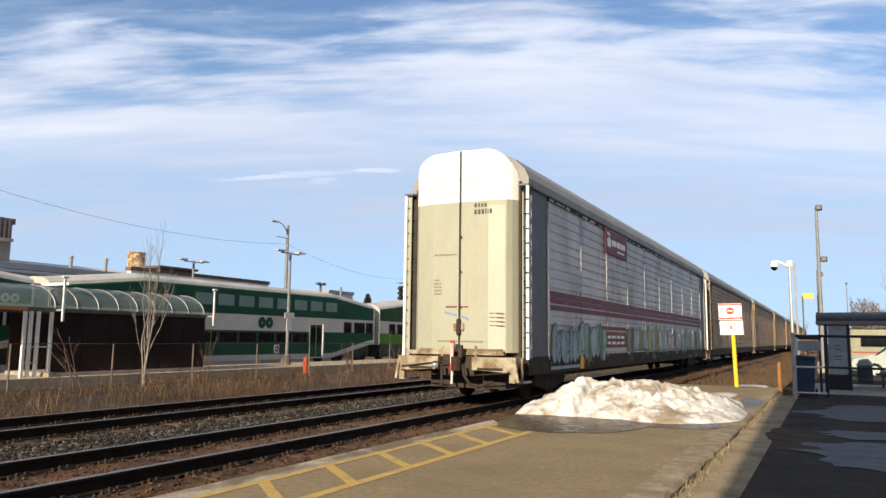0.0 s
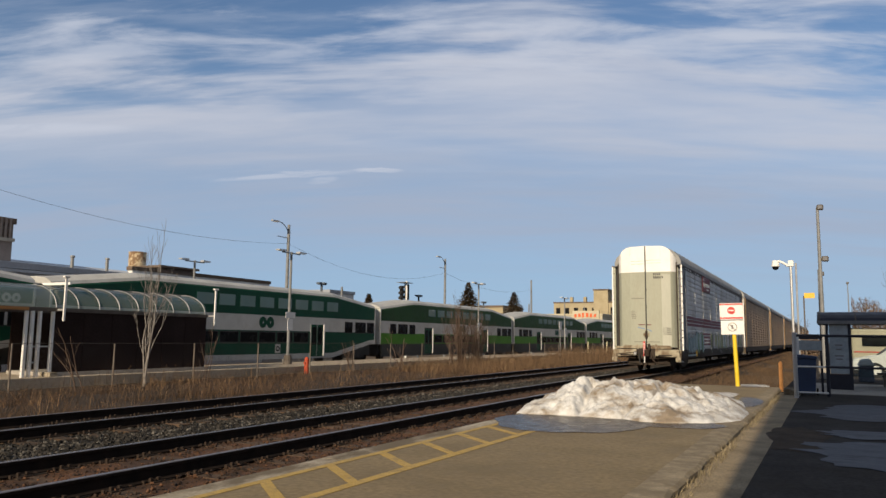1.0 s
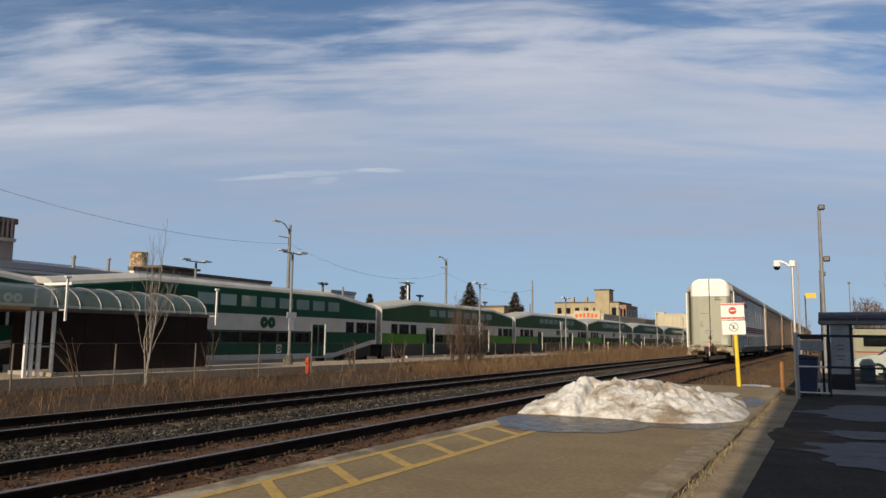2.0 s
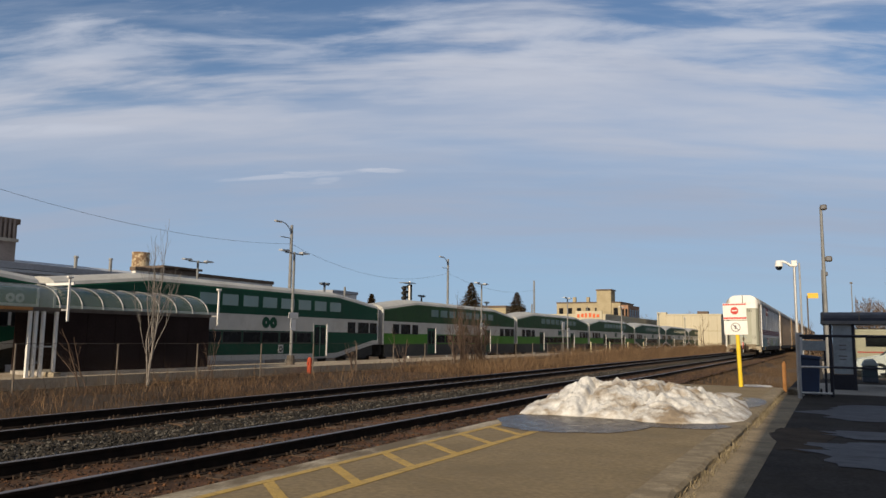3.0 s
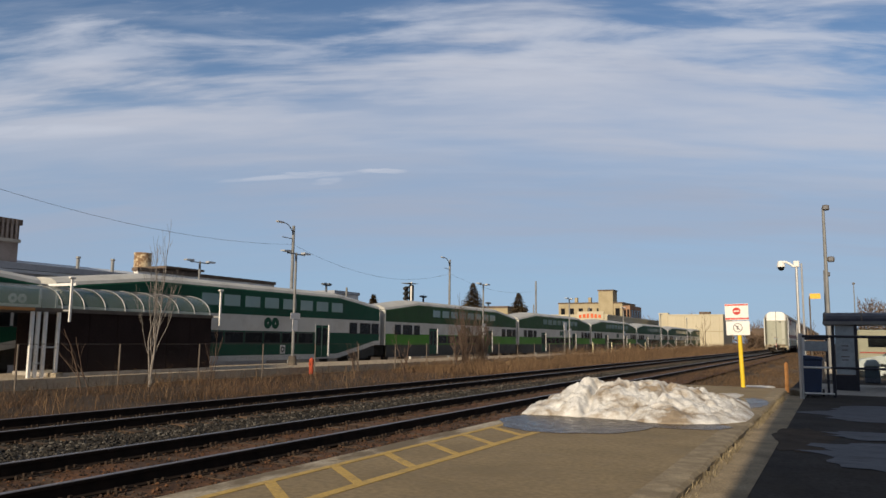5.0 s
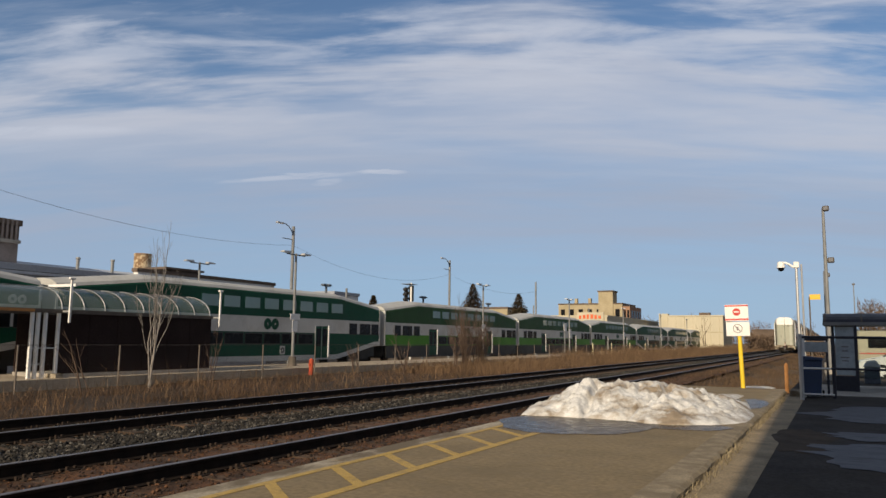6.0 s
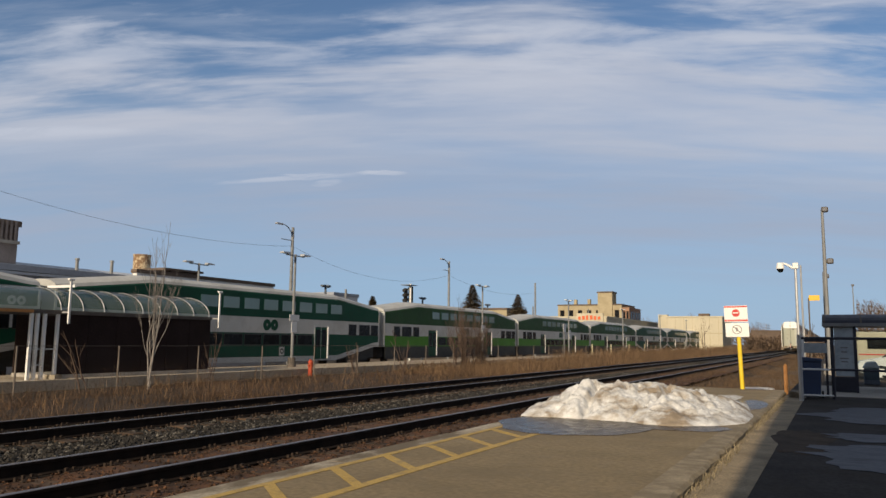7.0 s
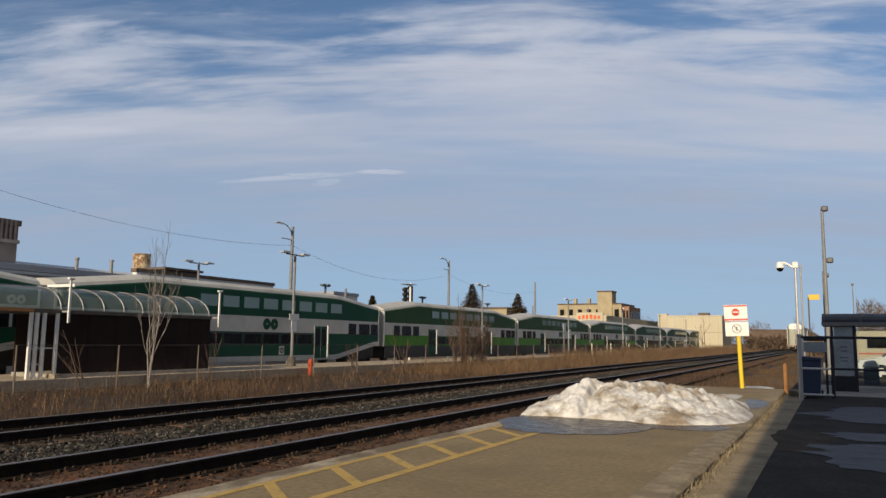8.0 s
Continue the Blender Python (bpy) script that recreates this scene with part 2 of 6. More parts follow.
M = {
    "asphalt": mat("platform_asphalt", (0.200, 0.152, 0.085), (0.245, 0.188, 0.107), 0.9, 0.9, bump=0.004, bump_scale=120, fine=0.2,
                   stain=(0.158, 0.120, 0.068), stain_amt=0.6, stain_scale=0.5),
    "kerb": mat("weathered_kerb", (0.23, 0.185, 0.12), (0.34, 0.28, 0.19), 5.0, 0.9, bump=0.016, bump_scale=14, fine=0.35, stain=(0.19, 0.152, 0.098), stain_amt=1.0, stain_scale=3.2, stain_from=0.40, stain_to=0.60),
    # dusty tone, made paler to stand for the sunlit strip by the kerb
    "gutter": mat("dusty_sunlit_gutter", (0.235, 0.182, 0.108), (0.33, 0.26, 0.165), 2.4, 0.9, bump=0.010, bump_scale=40, fine=0.35, stain=(0.135, 0.103, 0.062), stain_amt=0.75, stain_scale=0.9),
    "lot": mat("lot_asphalt", (0.044, 0.040, 0.038), (0.066, 0.059, 0.055), 1.2, 0.98, bump=0.004, bump_scale=110, fine=0.3,
               stain=(0.06, 0.05, 0.039), stain_amt=0.4, stain_scale=0.8, spec=0.06),
    "wet": mat("wet_asphalt", (0.040, 0.030, 0.021), (0.065, 0.049, 0.034), 2.0, 0.30, bump=0.002, bump_scale=5, fine=0.25, spec=0.11, stain=(0.08, 0.06, 0.04), stain_amt=0.7, stain_scale=1.3),
    "damp": mat("damp_asphalt", (0.050, 0.036, 0.026), (0.078, 0.057, 0.040), 2.4, 0.85, bump=0.004, bump_scale=60, fine=0.3, spec=0.08),
    "ice": mat("thin_ice", (0.078, 0.082, 0.098), (0.10, 0.106, 0.126), 3.5, 0.6, bump=0.004, bump_scale=8, fine=0.25, stain=(0.045, 0.043, 0.046), stain_amt=0.85, stain_scale=3.4, stretch=(0.5, 1.8, 1), spec=0.12),
    "concrete": mat("worn_concrete", (0.28, 0.235, 0.165), (0.48, 0.43, 0.35), 2.2, 0.9, bump=0.008, bump_scale=40, fine=0.3,
                    stain=(0.145, 0.115, 0.075), stain_amt=1.0, stain_scale=1.3, stretch=(1, 0.4, 1), stain_from=0.46, stain_to=0.56),
    "concrete_grey": mat("grey_concrete", (0.30, 0.28, 0.25), (0.40, 0.37, 0.33), 1.1, 0.9, bump=0.003, bump_scale=50, fine=0.2),
    "yellow_paint": mat("yellow_line_paint", (0.44, 0.29, 0.07), (0.52, 0.355, 0.10), 3, 0.75, fine=0.2, stain=(0.20, 0.158, 0.095), stain_amt=0.65, stain_scale=6),
    "rail": mat("rusty_rail", (0.014, 0.0105, 0.009), (0.026, 0.018, 0.014), 5, 0.9, 0.0, bump=0.002, bump_scale=60, spec=0.15),
    "railhead": mat("worn_railhead", (0.16, 0.15, 0.15), (0.24, 0.22, 0.22), 3, 0.4, 0.7, stretch=(1, 0.1, 1)),
    "tie": mat("old_tie", (0.05, 0.032, 0.02), (0.10, 0.062, 0.038), 4, 0.95, bump=0.006, bump_scale=30, stretch=(0.3, 1, 1), per_object=0.35),
    "iron": mat("rusted_iron", (0.026, 0.018, 0.014), (0.05, 0.033, 0.023), 9, 0.85, 0.2, bump=0.002),
    "ballast": mat("ballast_bed", (0.018, 0.015, 0.012), (0.04, 0.033, 0.026), 9, 0.95, bump=0.03, bump_scale=22, fine=0.5),
    "orange_fill": mat("rusty_grit", (0.056, 0.026, 0.012), (0.135, 0.060, 0.025), 2.2, 0.95, bump=0.015, bump_scale=40, fine=0.5, stain=(0.026, 0.016, 0.010), stain_amt=0.85, stain_scale=1.7),
    "soil": mat("dry_soil", (0.085, 0.06, 0.038), (0.14, 0.10, 0.062), 0.5, 0.95, bump=0.03, bump_scale=6, fine=0.35, stain=(0.17, 0.12, 0.072), stain_amt=0.5, stain_scale=0.25),
    "twig": mat("bare_twig", (0.065, 0.042, 0.032), (0.12, 0.082, 0.06), 3, 0.9),
    "birch": mat("pale_bark", (0.19, 0.17, 0.155), (0.30, 0.275, 0.255), 5, 0.9, stain=(0.08, 0.068, 0.06), stain_amt=0.8, stain_scale=7),
    "snow": mat("old_snow", (0.54, 0.53, 0.51), (0.74, 0.74, 0.735), 3.2, 0.75, bump=0.03, bump_scale=13, fine=0.14, stain=(0.22, 0.155, 0.085), stain_amt=0.85, stain_scale=1.5, stain_from=0.48, stain_to=0.63),
    "cream": mat("cream_steel", (0.315, 0.325, 0.262), (0.37, 0.38, 0.31), 1.0, 0.55, fine=0.05, stain=(0.29, 0.28, 0.215), stain_amt=0.5, stain_scale=0.9, stretch=(1, 1, 0.3)),
    "grimy_cream": mat("rust_stained_cream", (0.31, 0.275, 0.195), (0.40, 0.36, 0.275), 3.0, 0.75, fine=0.2, stain=(0.13, 0.08, 0.045), stain_amt=0.85, stain_scale=2.2, stain_from=0.44, stain_to=0.6),
    "cap": mat("bare_white_steel", (0.80, 0.79, 0.76), (0.88, 0.87, 0.85), 1.2, 0.5, fine=0.04),
    "galv": mat("galvanised_panel", (0.53, 0.54, 0.555), (0.65, 0.66, 0.675), 1.3, 0.6, 0.05, fine=0.12, stain=(0.34, 0.325, 0.30), stain_amt=0.65, stain_scale=1.0, stretch=(1, 1, 0.4)),
    "roofsteel": mat("roof_steel", (0.20, 0.20, 0.20), (0.28, 0.28, 0.275), 0.8, 0.6, 0.1, fine=0.1),
    "maroon": mat("maroon_paint", (0.13, 0.020, 0.036), (0.18, 0.030, 0.050), 1.4, 0.6, fine=0.1, stain=(0.22, 0.10, 0.11), stain_amt=0.4, stain_scale=2),
    "underframe": mat("grimy_underframe", (0.022, 0.017, 0.014), (0.05, 0.037, 0.028), 3, 0.85, fine=0.3),
    "tan": mat("tan_car_paint", (0.34, 0.22, 0.11), (0.42, 0.28, 0.15), 0.8, 0.65, fine=0.1, stain=(0.24, 0.15, 0.08), stain_amt=0.5, stain_scale=0.7),
    "dark": mat("dark_gap", (0.02, 0.02, 0.02), (0.03, 0.03, 0.03), 3, 0.7),
    "red": mat("red_paint", (0.50, 0.035, 0.03), (0.60, 0.06, 0.05), 3, 0.55),
    "blue_mark": mat("blue_mark_paint", (0.15, 0.23, 0.36), (0.20, 0.28, 0.40), 3, 0.55),
    "white": mat("white_paint", (0.74, 0.74, 0.73), (0.82, 0.82, 0.81), 1.2, 0.5, fine=0.06, stain=(0.55, 0.53, 0.48), stain_amt=0.35, stain_scale=1.4),
    "coach_green": mat("dark_green_paint", (0.008, 0.062, 0.036), (0.012, 0.078, 0.046), 0.5, 0.55, fine=0.08, stain=(0.02, 0.052, 0.034), stain_amt=0.4, spec=0.15),
    "coach_white": mat("coach_white_paint", (0.47, 0.475, 0.46), (0.54, 0.545, 0.53), 0.7, 0.5, fine=0.06, stain=(0.35, 0.34, 0.31), stain_amt=0.5, spec=0.2),
    "coach_olive": mat("olive_green_paint", (0.024, 0.070, 0.024), (0.032, 0.085, 0.031), 0.5, 0.55, fine=0.1, stain=(0.035, 0.058, 0.028), stain_amt=0.5, spec=0.15),
    "coach_lime": mat("lime_green_paint", (0.055, 0.19, 0.015), (0.072, 0.23, 0.022), 0.7, 0.5, fine=0.08, spec=0.2),
    "coach_roof": mat("coach_roof_paint", (0.42, 0.42, 0.41), (0.52, 0.52, 0.50), 0.5, 0.6, fine=0.08, stain=(0.30, 0.295, 0.28), stain_amt=0.5),
    "coach_dark": mat("coach_skirt", (0.032, 0.034, 0.034), (0.055, 0.057, 0.055), 1, 0.7),
    "brown_wall": mat("dark_brown_steel", (0.028, 0.018, 0.016), (0.042, 0.028, 0.025), 0.8, 0.9, fine=0.15, spec=0.08),
    "alu": mat("aluminium", (0.50, 0.50, 0.50), (0.60, 0.60, 0.60), 2, 0.45, 0.6, fine=0.08),
    "pole_grey": mat("grey_steel_pole", (0.185, 0.19, 0.195), (0.26, 0.265, 0.27), 2, 0.6, 0.2, fine=0.12),
    "pole_dark": mat("dark_pole", (0.09, 0.075, 0.065), (0.14, 0.12, 0.10), 2, 0.8),
    "hydrant": mat("orange_red_paint", (0.40, 0.055, 0.022), (0.48, 0.08, 0.03), 5, 0.6),
    "yellow_post": mat("yellow_plastic", (0.72, 0.50, 0.02), (0.80, 0.58, 0.04), 4, 0.55, fine=0.08),
    "yellow_pale": mat("pale_yellow_paint", (0.62, 0.58, 0.36), (0.70, 0.66, 0.44), 4, 0.6),
    "orange_post": mat("orange_wood", (0.42, 0.19, 0.06), (0.52, 0.25, 0.09), 6, 0.8),
    "navy": mat("navy_steel", (0.022, 0.024, 0.036), (0.034, 0.036, 0.052), 1, 0.55),
    "blue_bin": mat("blue_plastic", (0.025, 0.045, 0.10), (0.034, 0.06, 0.13), 2, 0.5),
    "bldg_tan": mat("tan_brick_wall", (0.33, 0.28, 0.18), (0.40, 0.34, 0.23), 0.5, 0.9, fine=0.15, stain=(0.24, 0.195, 0.125), stain_amt=0.4, stain_scale=0.2),
    "bldg_cream": mat("cream_metal_wall", (0.46, 0.42, 0.31), (0.53, 0.48, 0.365), 0.2, 0.7, fine=0.05, stretch=(1, 1, 0.2)),
    "bldg_grey": mat("grey_metal_roof", (0.31, 0.33, 0.375), (0.38, 0.40, 0.45), 0.3, 0.6, fine=0.1),
    "bldg_dark": mat("dark_brown_wall", (0.10, 0.075, 0.06), (0.15, 0.11, 0.085), 0.6, 0.9),
    "bldg_old": mat("grey_brown_wall", (0.21, 0.175, 0.16), (0.29, 0.245, 0.225), 0.8, 0.9),
    "station_wall": mat("station_brick", (0.26, 0.15, 0.10), (0.34, 0.21, 0.14), 2, 0.9),
    "rust_tank": mat("rusty_tank_paint", (0.50, 0.40, 0.26), (0.60, 0.50, 0.34), 0.8, 0.8, stain=(0.20, 0.11, 0.055), stain_amt=0.9, stain_scale=2.6, stain_from=0.47, stain_to=0.53),
    "conifer": mat("conifer_needles", (0.055, 0.045, 0.028), (0.095, 0.075, 0.045), 1.5, 0.9),
    "window_dark": mat("dark_window_glass", (0.007, 0.008, 0.009), (0.011, 0.012, 0.014), 0.5, 0.25, fine=0, spec=0.12),
    "window_tint": mat("tinted_window_glass", (0.15, 0.24, 0.23), (0.19, 0.29, 0.28), 0.3, 0.15, fine=0, spec=0.6),
    "sign_yellow": mat("yellow_sign", (0.72, 0.42, 0.025), (0.77, 0.47, 0.04), 2, 0.5),
    "sign_orange": mat("orange_letters", (0.60, 0.10, 0.03), (0.66, 0.14, 0.045), 2, 0.5),
    "car_white": mat("white_car_paint", (0.70, 0.71, 0.70), (0.75, 0.76, 0.75), 1, 0.25, fine=0.02),
    "rubber": mat("black_rubber", (0.02, 0.02, 0.02), (0.03, 0.03, 0.03), 3, 0.85),
    "ink": mat("dark_lettering", (0.05, 0.05, 0.05), (0.08, 0.08, 0.08), 5, 0.7),
    "ink_pale": mat("faded_lettering", (0.17, 0.165, 0.14), (0.23, 0.22, 0.18), 5, 0.7),
    "ink_faint": mat("nearly_worn_off_lettering", (0.44, 0.42, 0.38), (0.54, 0.52, 0.47), 5, 0.7),
    "pale_cream": mat("paler_cream_steel", (0.40, 0.405, 0.345), (0.45, 0.455, 0.39), 1.0, 0.55, fine=0.04, stain=(0.36, 0.355, 0.29), stain_amt=0.4, stain_scale=0.8, stretch=(1, 1, 0.3)),
    "graf_pale": mat("pale_teal_spray_paint", (0.22, 0.34, 0.385), (0.36, 0.47, 0.50), 1.5, 0.6),
    "graf_green": mat("green_spray_paint", (0.05, 0.16, 0.075), (0.10, 0.23, 0.11), 1.5, 0.6),
    "graf_olive": mat("olive_spray_paint", (0.22, 0.25, 0.07), (0.33, 0.35, 0.12), 1.5, 0.6),
    "graf_dark": mat("dark_spray_paint", (0.06, 0.075, 0.10), (0.10, 0.12, 0.15), 1.5, 0.6),
    "glazing": glass_mat("scuffed_glazing", (0.75, 0.82, 0.80)),
    "panel_glass": glass_mat("panel_glass", (0.86, 0.9, 0.9), 0.05, 0.12),
}

# ---- mesh helpers ----


def box(bm, x0, x1, y0, y1, z0, z1):
    v = [bm.verts.new((x, y, z)) for x in (x0, x1) for y in (y0, y1) for z in (z0, z1)]
    for f in ((0, 1, 3, 2), (4, 6, 7, 5), (0, 4, 5, 1), (2, 3, 7, 6), (0, 2, 6, 4), (1, 5, 7, 3)):
        bm.faces.new([v[k] for k in f])
    return bm


def prism(bm, pts, a, b, axis="y"):
    """A closed outline, given in the two other axes, drawn from a to b along one axis."""
    put = {"x": lambda u, w, s: (s, u, w), "y": lambda u, w, s: (u, s, w), "z": lambda u, w, s: (u, w, s)}[axis]
    A = [bm.verts.new(put(u, w, a)) for u, w in pts]
    B = [bm.verts.new(put(u, w, b)) for u, w in pts]
    n = len(pts)
    for k in range(n):
        bm.faces.new((A[k], A[(k + 1) % n], B[(k + 1) % n], B[k]))
    bm.faces.new(A[::-1]), bm.faces.new(B)
    return bm


def cyl(bm, p0, p1, r0, r1=None, n=10, caps=True):
    p0, p1 = Vector(p0), Vector(p1)
    r1 = r0 if r1 is None else r1
    d = (p1 - p0).normalized()
    u = d.orthogonal().normalized()
    w = d.cross(u)
    A, B = [], []
    for k in range(n):
        a = 2 * math.pi * k / n
        e = u * math.cos(a) + w * math.sin(a)
        A.append(bm.verts.new(p0 + e * r0)), B.append(bm.verts.new(p1 + e * r1))
    for k in range(n):
        bm.faces.new((A[k], A[(k + 1) % n], B[(k + 1) % n], B[k]))
    if caps:
        bm.faces.new(A[::-1]), bm.faces.new(B)
    return bm


def finish(bm, material, smooth=False):
    bmesh.ops.recalc_face_normals(bm, faces=bm.faces)
    me = bpy.data.meshes.new("mesh")
    bm.to_mesh(me)
    bm.free()
    me.materials.append(material)
    if smooth:
        for f in me.polygons:
            f.use_smooth = True
    return me


def part(name, bm, material, parent, label="", bevel=0.0, smooth=False):
    if bevel:
        bmesh.ops.bevel(bm, geom=bm.edges[:], offset=bevel, segments=1, affect='EDGES')
    ob = new(name, finish(bm, material, smooth))
    ob.parent = parent
    return tagged(ob, label)


def thing(name, m, label, category, group="", kind=""):
    ob = new(name)
    ob.empty_display_size = 0.2
    ob.matrix_world = m
    return tagged(ob, label, category, group, kind)


def solid(name, bm, material, label="", category="", group="", kind="", m=None, bevel=0.0, smooth=False):
    if bevel:
        bmesh.ops.bevel(bm, geom=bm.edges[:], offset=bevel, segments=1, affect='EDGES')
    ob = new(name, finish(bm, material, smooth))
    if m is not None:
        ob.matrix_world = m
    return tagged(ob, label, category, group, kind)


def B():
    return bmesh.new()


TRACK_1, TRACK_2, TRACK_3 = -7.415, -11.554, -30.5
EDGE, KERB, PLAT = -5.2, -1.33, 0.05
LOT = -0.02

# ---- ground, platform, tracks ----


def ground_sheet():
    bm = B()
    xs = [-1500, -400, -120, -60, -34, -28.2, -26, -23.8, -23.2, -19, -16, -14.2, -13.4, -9.6, -5.6, -5.0, -1.4, 3, 30, 120, 400, 1500]
    ys = [-400, -60, -20, 0, 10, 20, 30, 45, 60, 80, 110, 150, 220, 400, 900, 2500]

    def h(x):
        if x < -34:
            return -0.75
        if x <= -23.2:
            return -0.75
        if x <= -14.2:
            return -0.62
        return -0.50
    grid = [[bm.verts.new((x, y, h(x))) for y in ys] for x in xs]
    for i in range(len(xs) - 1):
        for j in range(len(ys) - 1):
            bm.faces.new((grid[i][j], grid[i + 1][j], grid[i + 1][j + 1], grid[i][j + 1]))
    return solid("ground", bm, M["soil"], "dry brown soil and winter grass", "ground", kind="structure")


ground_sheet()


def ballast_bed(name, xc, y0, y1, base, half=2.2, top=-0.19):
    bm = B()
    prism(bm, [(xc - half - 0.9, base), (xc - half + 0.3, top - 0.02), (xc + half - 0.3, top - 0.02), (xc + half + 0.9, base)], y0, y1)
    return solid(name, bm, M["ballast"], "bed of dark crushed stone under the rails", "ballast", kind="structure")


ballast_bed("ballast_main", (TRACK_1 + TRACK_2) / 2, -40, 600, -0.55, half=4.3)
ballast_bed("ballast_siding", TRACK_3, -40, 600, -0.80, half=1.6, top=-0.62)


def grit_strips():
    for x0, x1, w in ((TRACK_1 - 0.62, TRACK_1 + 0.62, 0), (TRACK_1 + 0.86, EDGE - 0.02, 1)):
        bm = B()
        n = 160
        rows = []
        for k in range(n + 1):
            y = -6 + 110 * k / n
            rows.append([bm.verts.new((x0 + (x1 - x0) * u, y, -0.175 + 0.03 * noise.noise(Vector((x0 + u * 2, y * 1.7, 3))))) for u in (0, .25, .5, .75, 1)])
        for k in range(n):
            for j in range(4):
                bm.faces.new((rows[k][j], rows[k][j + 1], rows[k + 1][j + 1], rows[k + 1][j]))
        solid("rusty_grit", bm, M["orange_fill"], "rust-stained grit and dead leaves between the rails", "grit", kind="stuff", smooth=True)


grit_strips()


def verge_strip():
    bm = B()
    xs, ys = [-23.95, -22.5, -21, -19, -17, -15.6, -14.4, -13.3], [0 + 2.0 * k for k in range(36)]
    V = [[bm.verts.new((x, y, -0.47 + 0.05 * noise.noise(Vector((x * 0.7, y * 0.5, 2))) - (0.05 if x > -13.9 else 0))) for y in ys] for x in xs]
    for i in range(len(xs) - 1):
        for j in range(len(ys) - 1):
            bm.faces.new((V[i][j], V[i + 1][j], V[i + 1][j + 1], V[i][j + 1]))
    return solid("verge", bm, M["dark_soil"], "dark brown soil under dead weeds", "ground", kind="structure", smooth=True)


M["dark_soil"] = mat("dark_verge_soil", (0.026, 0.018, 0.012), (0.05, 0.033, 0.021), 0.8, 0.95, bump=0.03, bump_scale=9, fine=0.4, stain=(0.08, 0.052, 0.03), stain_amt=0.6, stain_scale=0.5)
verge_strip()


def rail_profile():
    return [(-0.075, -0.171), (0.075, -0.171), (0.075, -0.158), (0.012, -0.14), (0.010, -0.045), (0.036, -0.035), (0.036, -0.006),
            (-0.036, -0.006), (-0.036, -0.035), (-0.010, -0.045), (-0.012, -0.14), (-0.075, -0.158)]


def track(name, xc, z, label):
    t = thing(name, pose(xc, 0, z), label, "railway track")
    for s in (-0.7525, 0.7525):
        r = part("rail", prism(B(), [(x + s, q) for x, q in rail_profile()], -40, 600), M["rail"], t)
        part("railhead", prism(B(), [(s - 0.036, -0.006), (s + 0.036, -0.006), (s + 0.028, 0), (s - 0.028, 0)], -40, 600), M["railhead"], r, "polished running surface")
    return t


tracks = [track("near_track", TRACK_1, 0, "pair of dark rusty steel rails on timber ties"),
          track("far_track", TRACK_2, 0, "pair of dark rusty steel rails on timber ties"),
          track("station_track", TRACK_3, -0.45, "steel rails under the standing commuter train")]


def platform():
    p = thing("platform", pose(0, 0, 0), "worn asphalt station platform with a concrete edge", "platform", kind="structure")
    part("platform_slab", box(B(), EDGE + 0.416, KERB - 0.346, -15, 24.9, -0.5, PLAT), M["asphalt"], p)
    rng = random.Random(4)
    y = -15.0
    while y < 24.8:
        ln = min(rng.uniform(2.4, 3.1), 24.9 - y)
        part("edge_slab", box(B(), EDGE + rng.uniform(-0.015, 0.015), EDGE + 0.415, y + 0.008, y + ln - 0.008, -0.5, PLAT - 0.004 + rng.uniform(-0.006, 0.004)),
             M["concrete"], p, bevel=0.012)
        y += ln
    y = -15.0
    while y < 24.8:
        ln = min(rng.uniform(1.7, 2.3), 24.9 - y)
        bm, n, z = B(), 16, PLAT + rng.uniform(0.0, 0.004)
        ring = []
        for k in range(n + 1):
            yy = y + 0.002 + (ln - 0.004) * k / n
            bite = 0.035 * noise.fractal(Vector((yy * 2.1, 3, 1)), 0.7, 2, 4)
            xr = KERB - 0.02 + bite
            dip = 0.006 * noise.noise(Vector((yy * 5, 0, 4)))
            ring.append([bm.verts.new(q) for q in ((KERB - 0.345, yy, -0.5), (xr + 0.01, yy, -0.5), (xr + 0.012, yy, z - 0.03 + dip), (xr - 0.03, yy, z + dip), (KERB - 0.345, yy, z))])
        for a, c in zip(ring, ring[1:]):
            for k in range(5):
                bm.faces.new((a[k], a[(k + 1) % 5], c[(k + 1) % 5], c[k]))
        bm.faces.new(ring[0]), bm.faces.new(ring[-1][::-1])
        part("kerb_stone", bm, M["kerb"], p)
        y += ln
    return p


platform()


def yellow_ladder():
    m = thing("yellow_hatching", pose(0, 0, PLAT), "worn yellow ladder-shaped safety line painted on asphalt", "road marking")
    z0, z1 = 0.001, 0.0045
    x0, x1 = -4.83, -4.02
    part("long_line", box(B(), x0 - 0.1 + 0.05, x0 + 0.05, -8, 13.2, z0, z1), M["yellow_paint"], m)
    part("long_line", box(B(), x1 - 0.06, x1 + 0.06, -8, 11.3, z0, z1), M["yellow_paint"], m)
    for k in range(-10, 6):
        y = 6.68 + 1.04 * k
        bm = B()
        prism(bm, [(x0 + 0.052, y - 0.12), (x0 + 0.052, y + 0.03), (x1 - 0.062, y - 0.57), (x1 - 0.062, y - 0.72)], z0, z1, "z")
        part("cross_bar", bm, M["yellow_paint"], m)


yellow_ladder()

bm = box(B(), KERB + 0.02, 60, -30, 60, -0.45, LOT)
solid("pavement", bm, M["lot"], "dark shaded asphalt beside the platform", "pavement", kind="structure")
# sunlit tone is in this strip's colour, it ends where the shade begins
solid("gutter", box(B(), KERB + 0.014, -0.80, -15, 23.5, LOT - 0.1, LOT + 0.004), M["gutter"], "dusty worn pavement strip along the kerb, toned as sunlit up to the shade edge", "pavement", kind="structure")

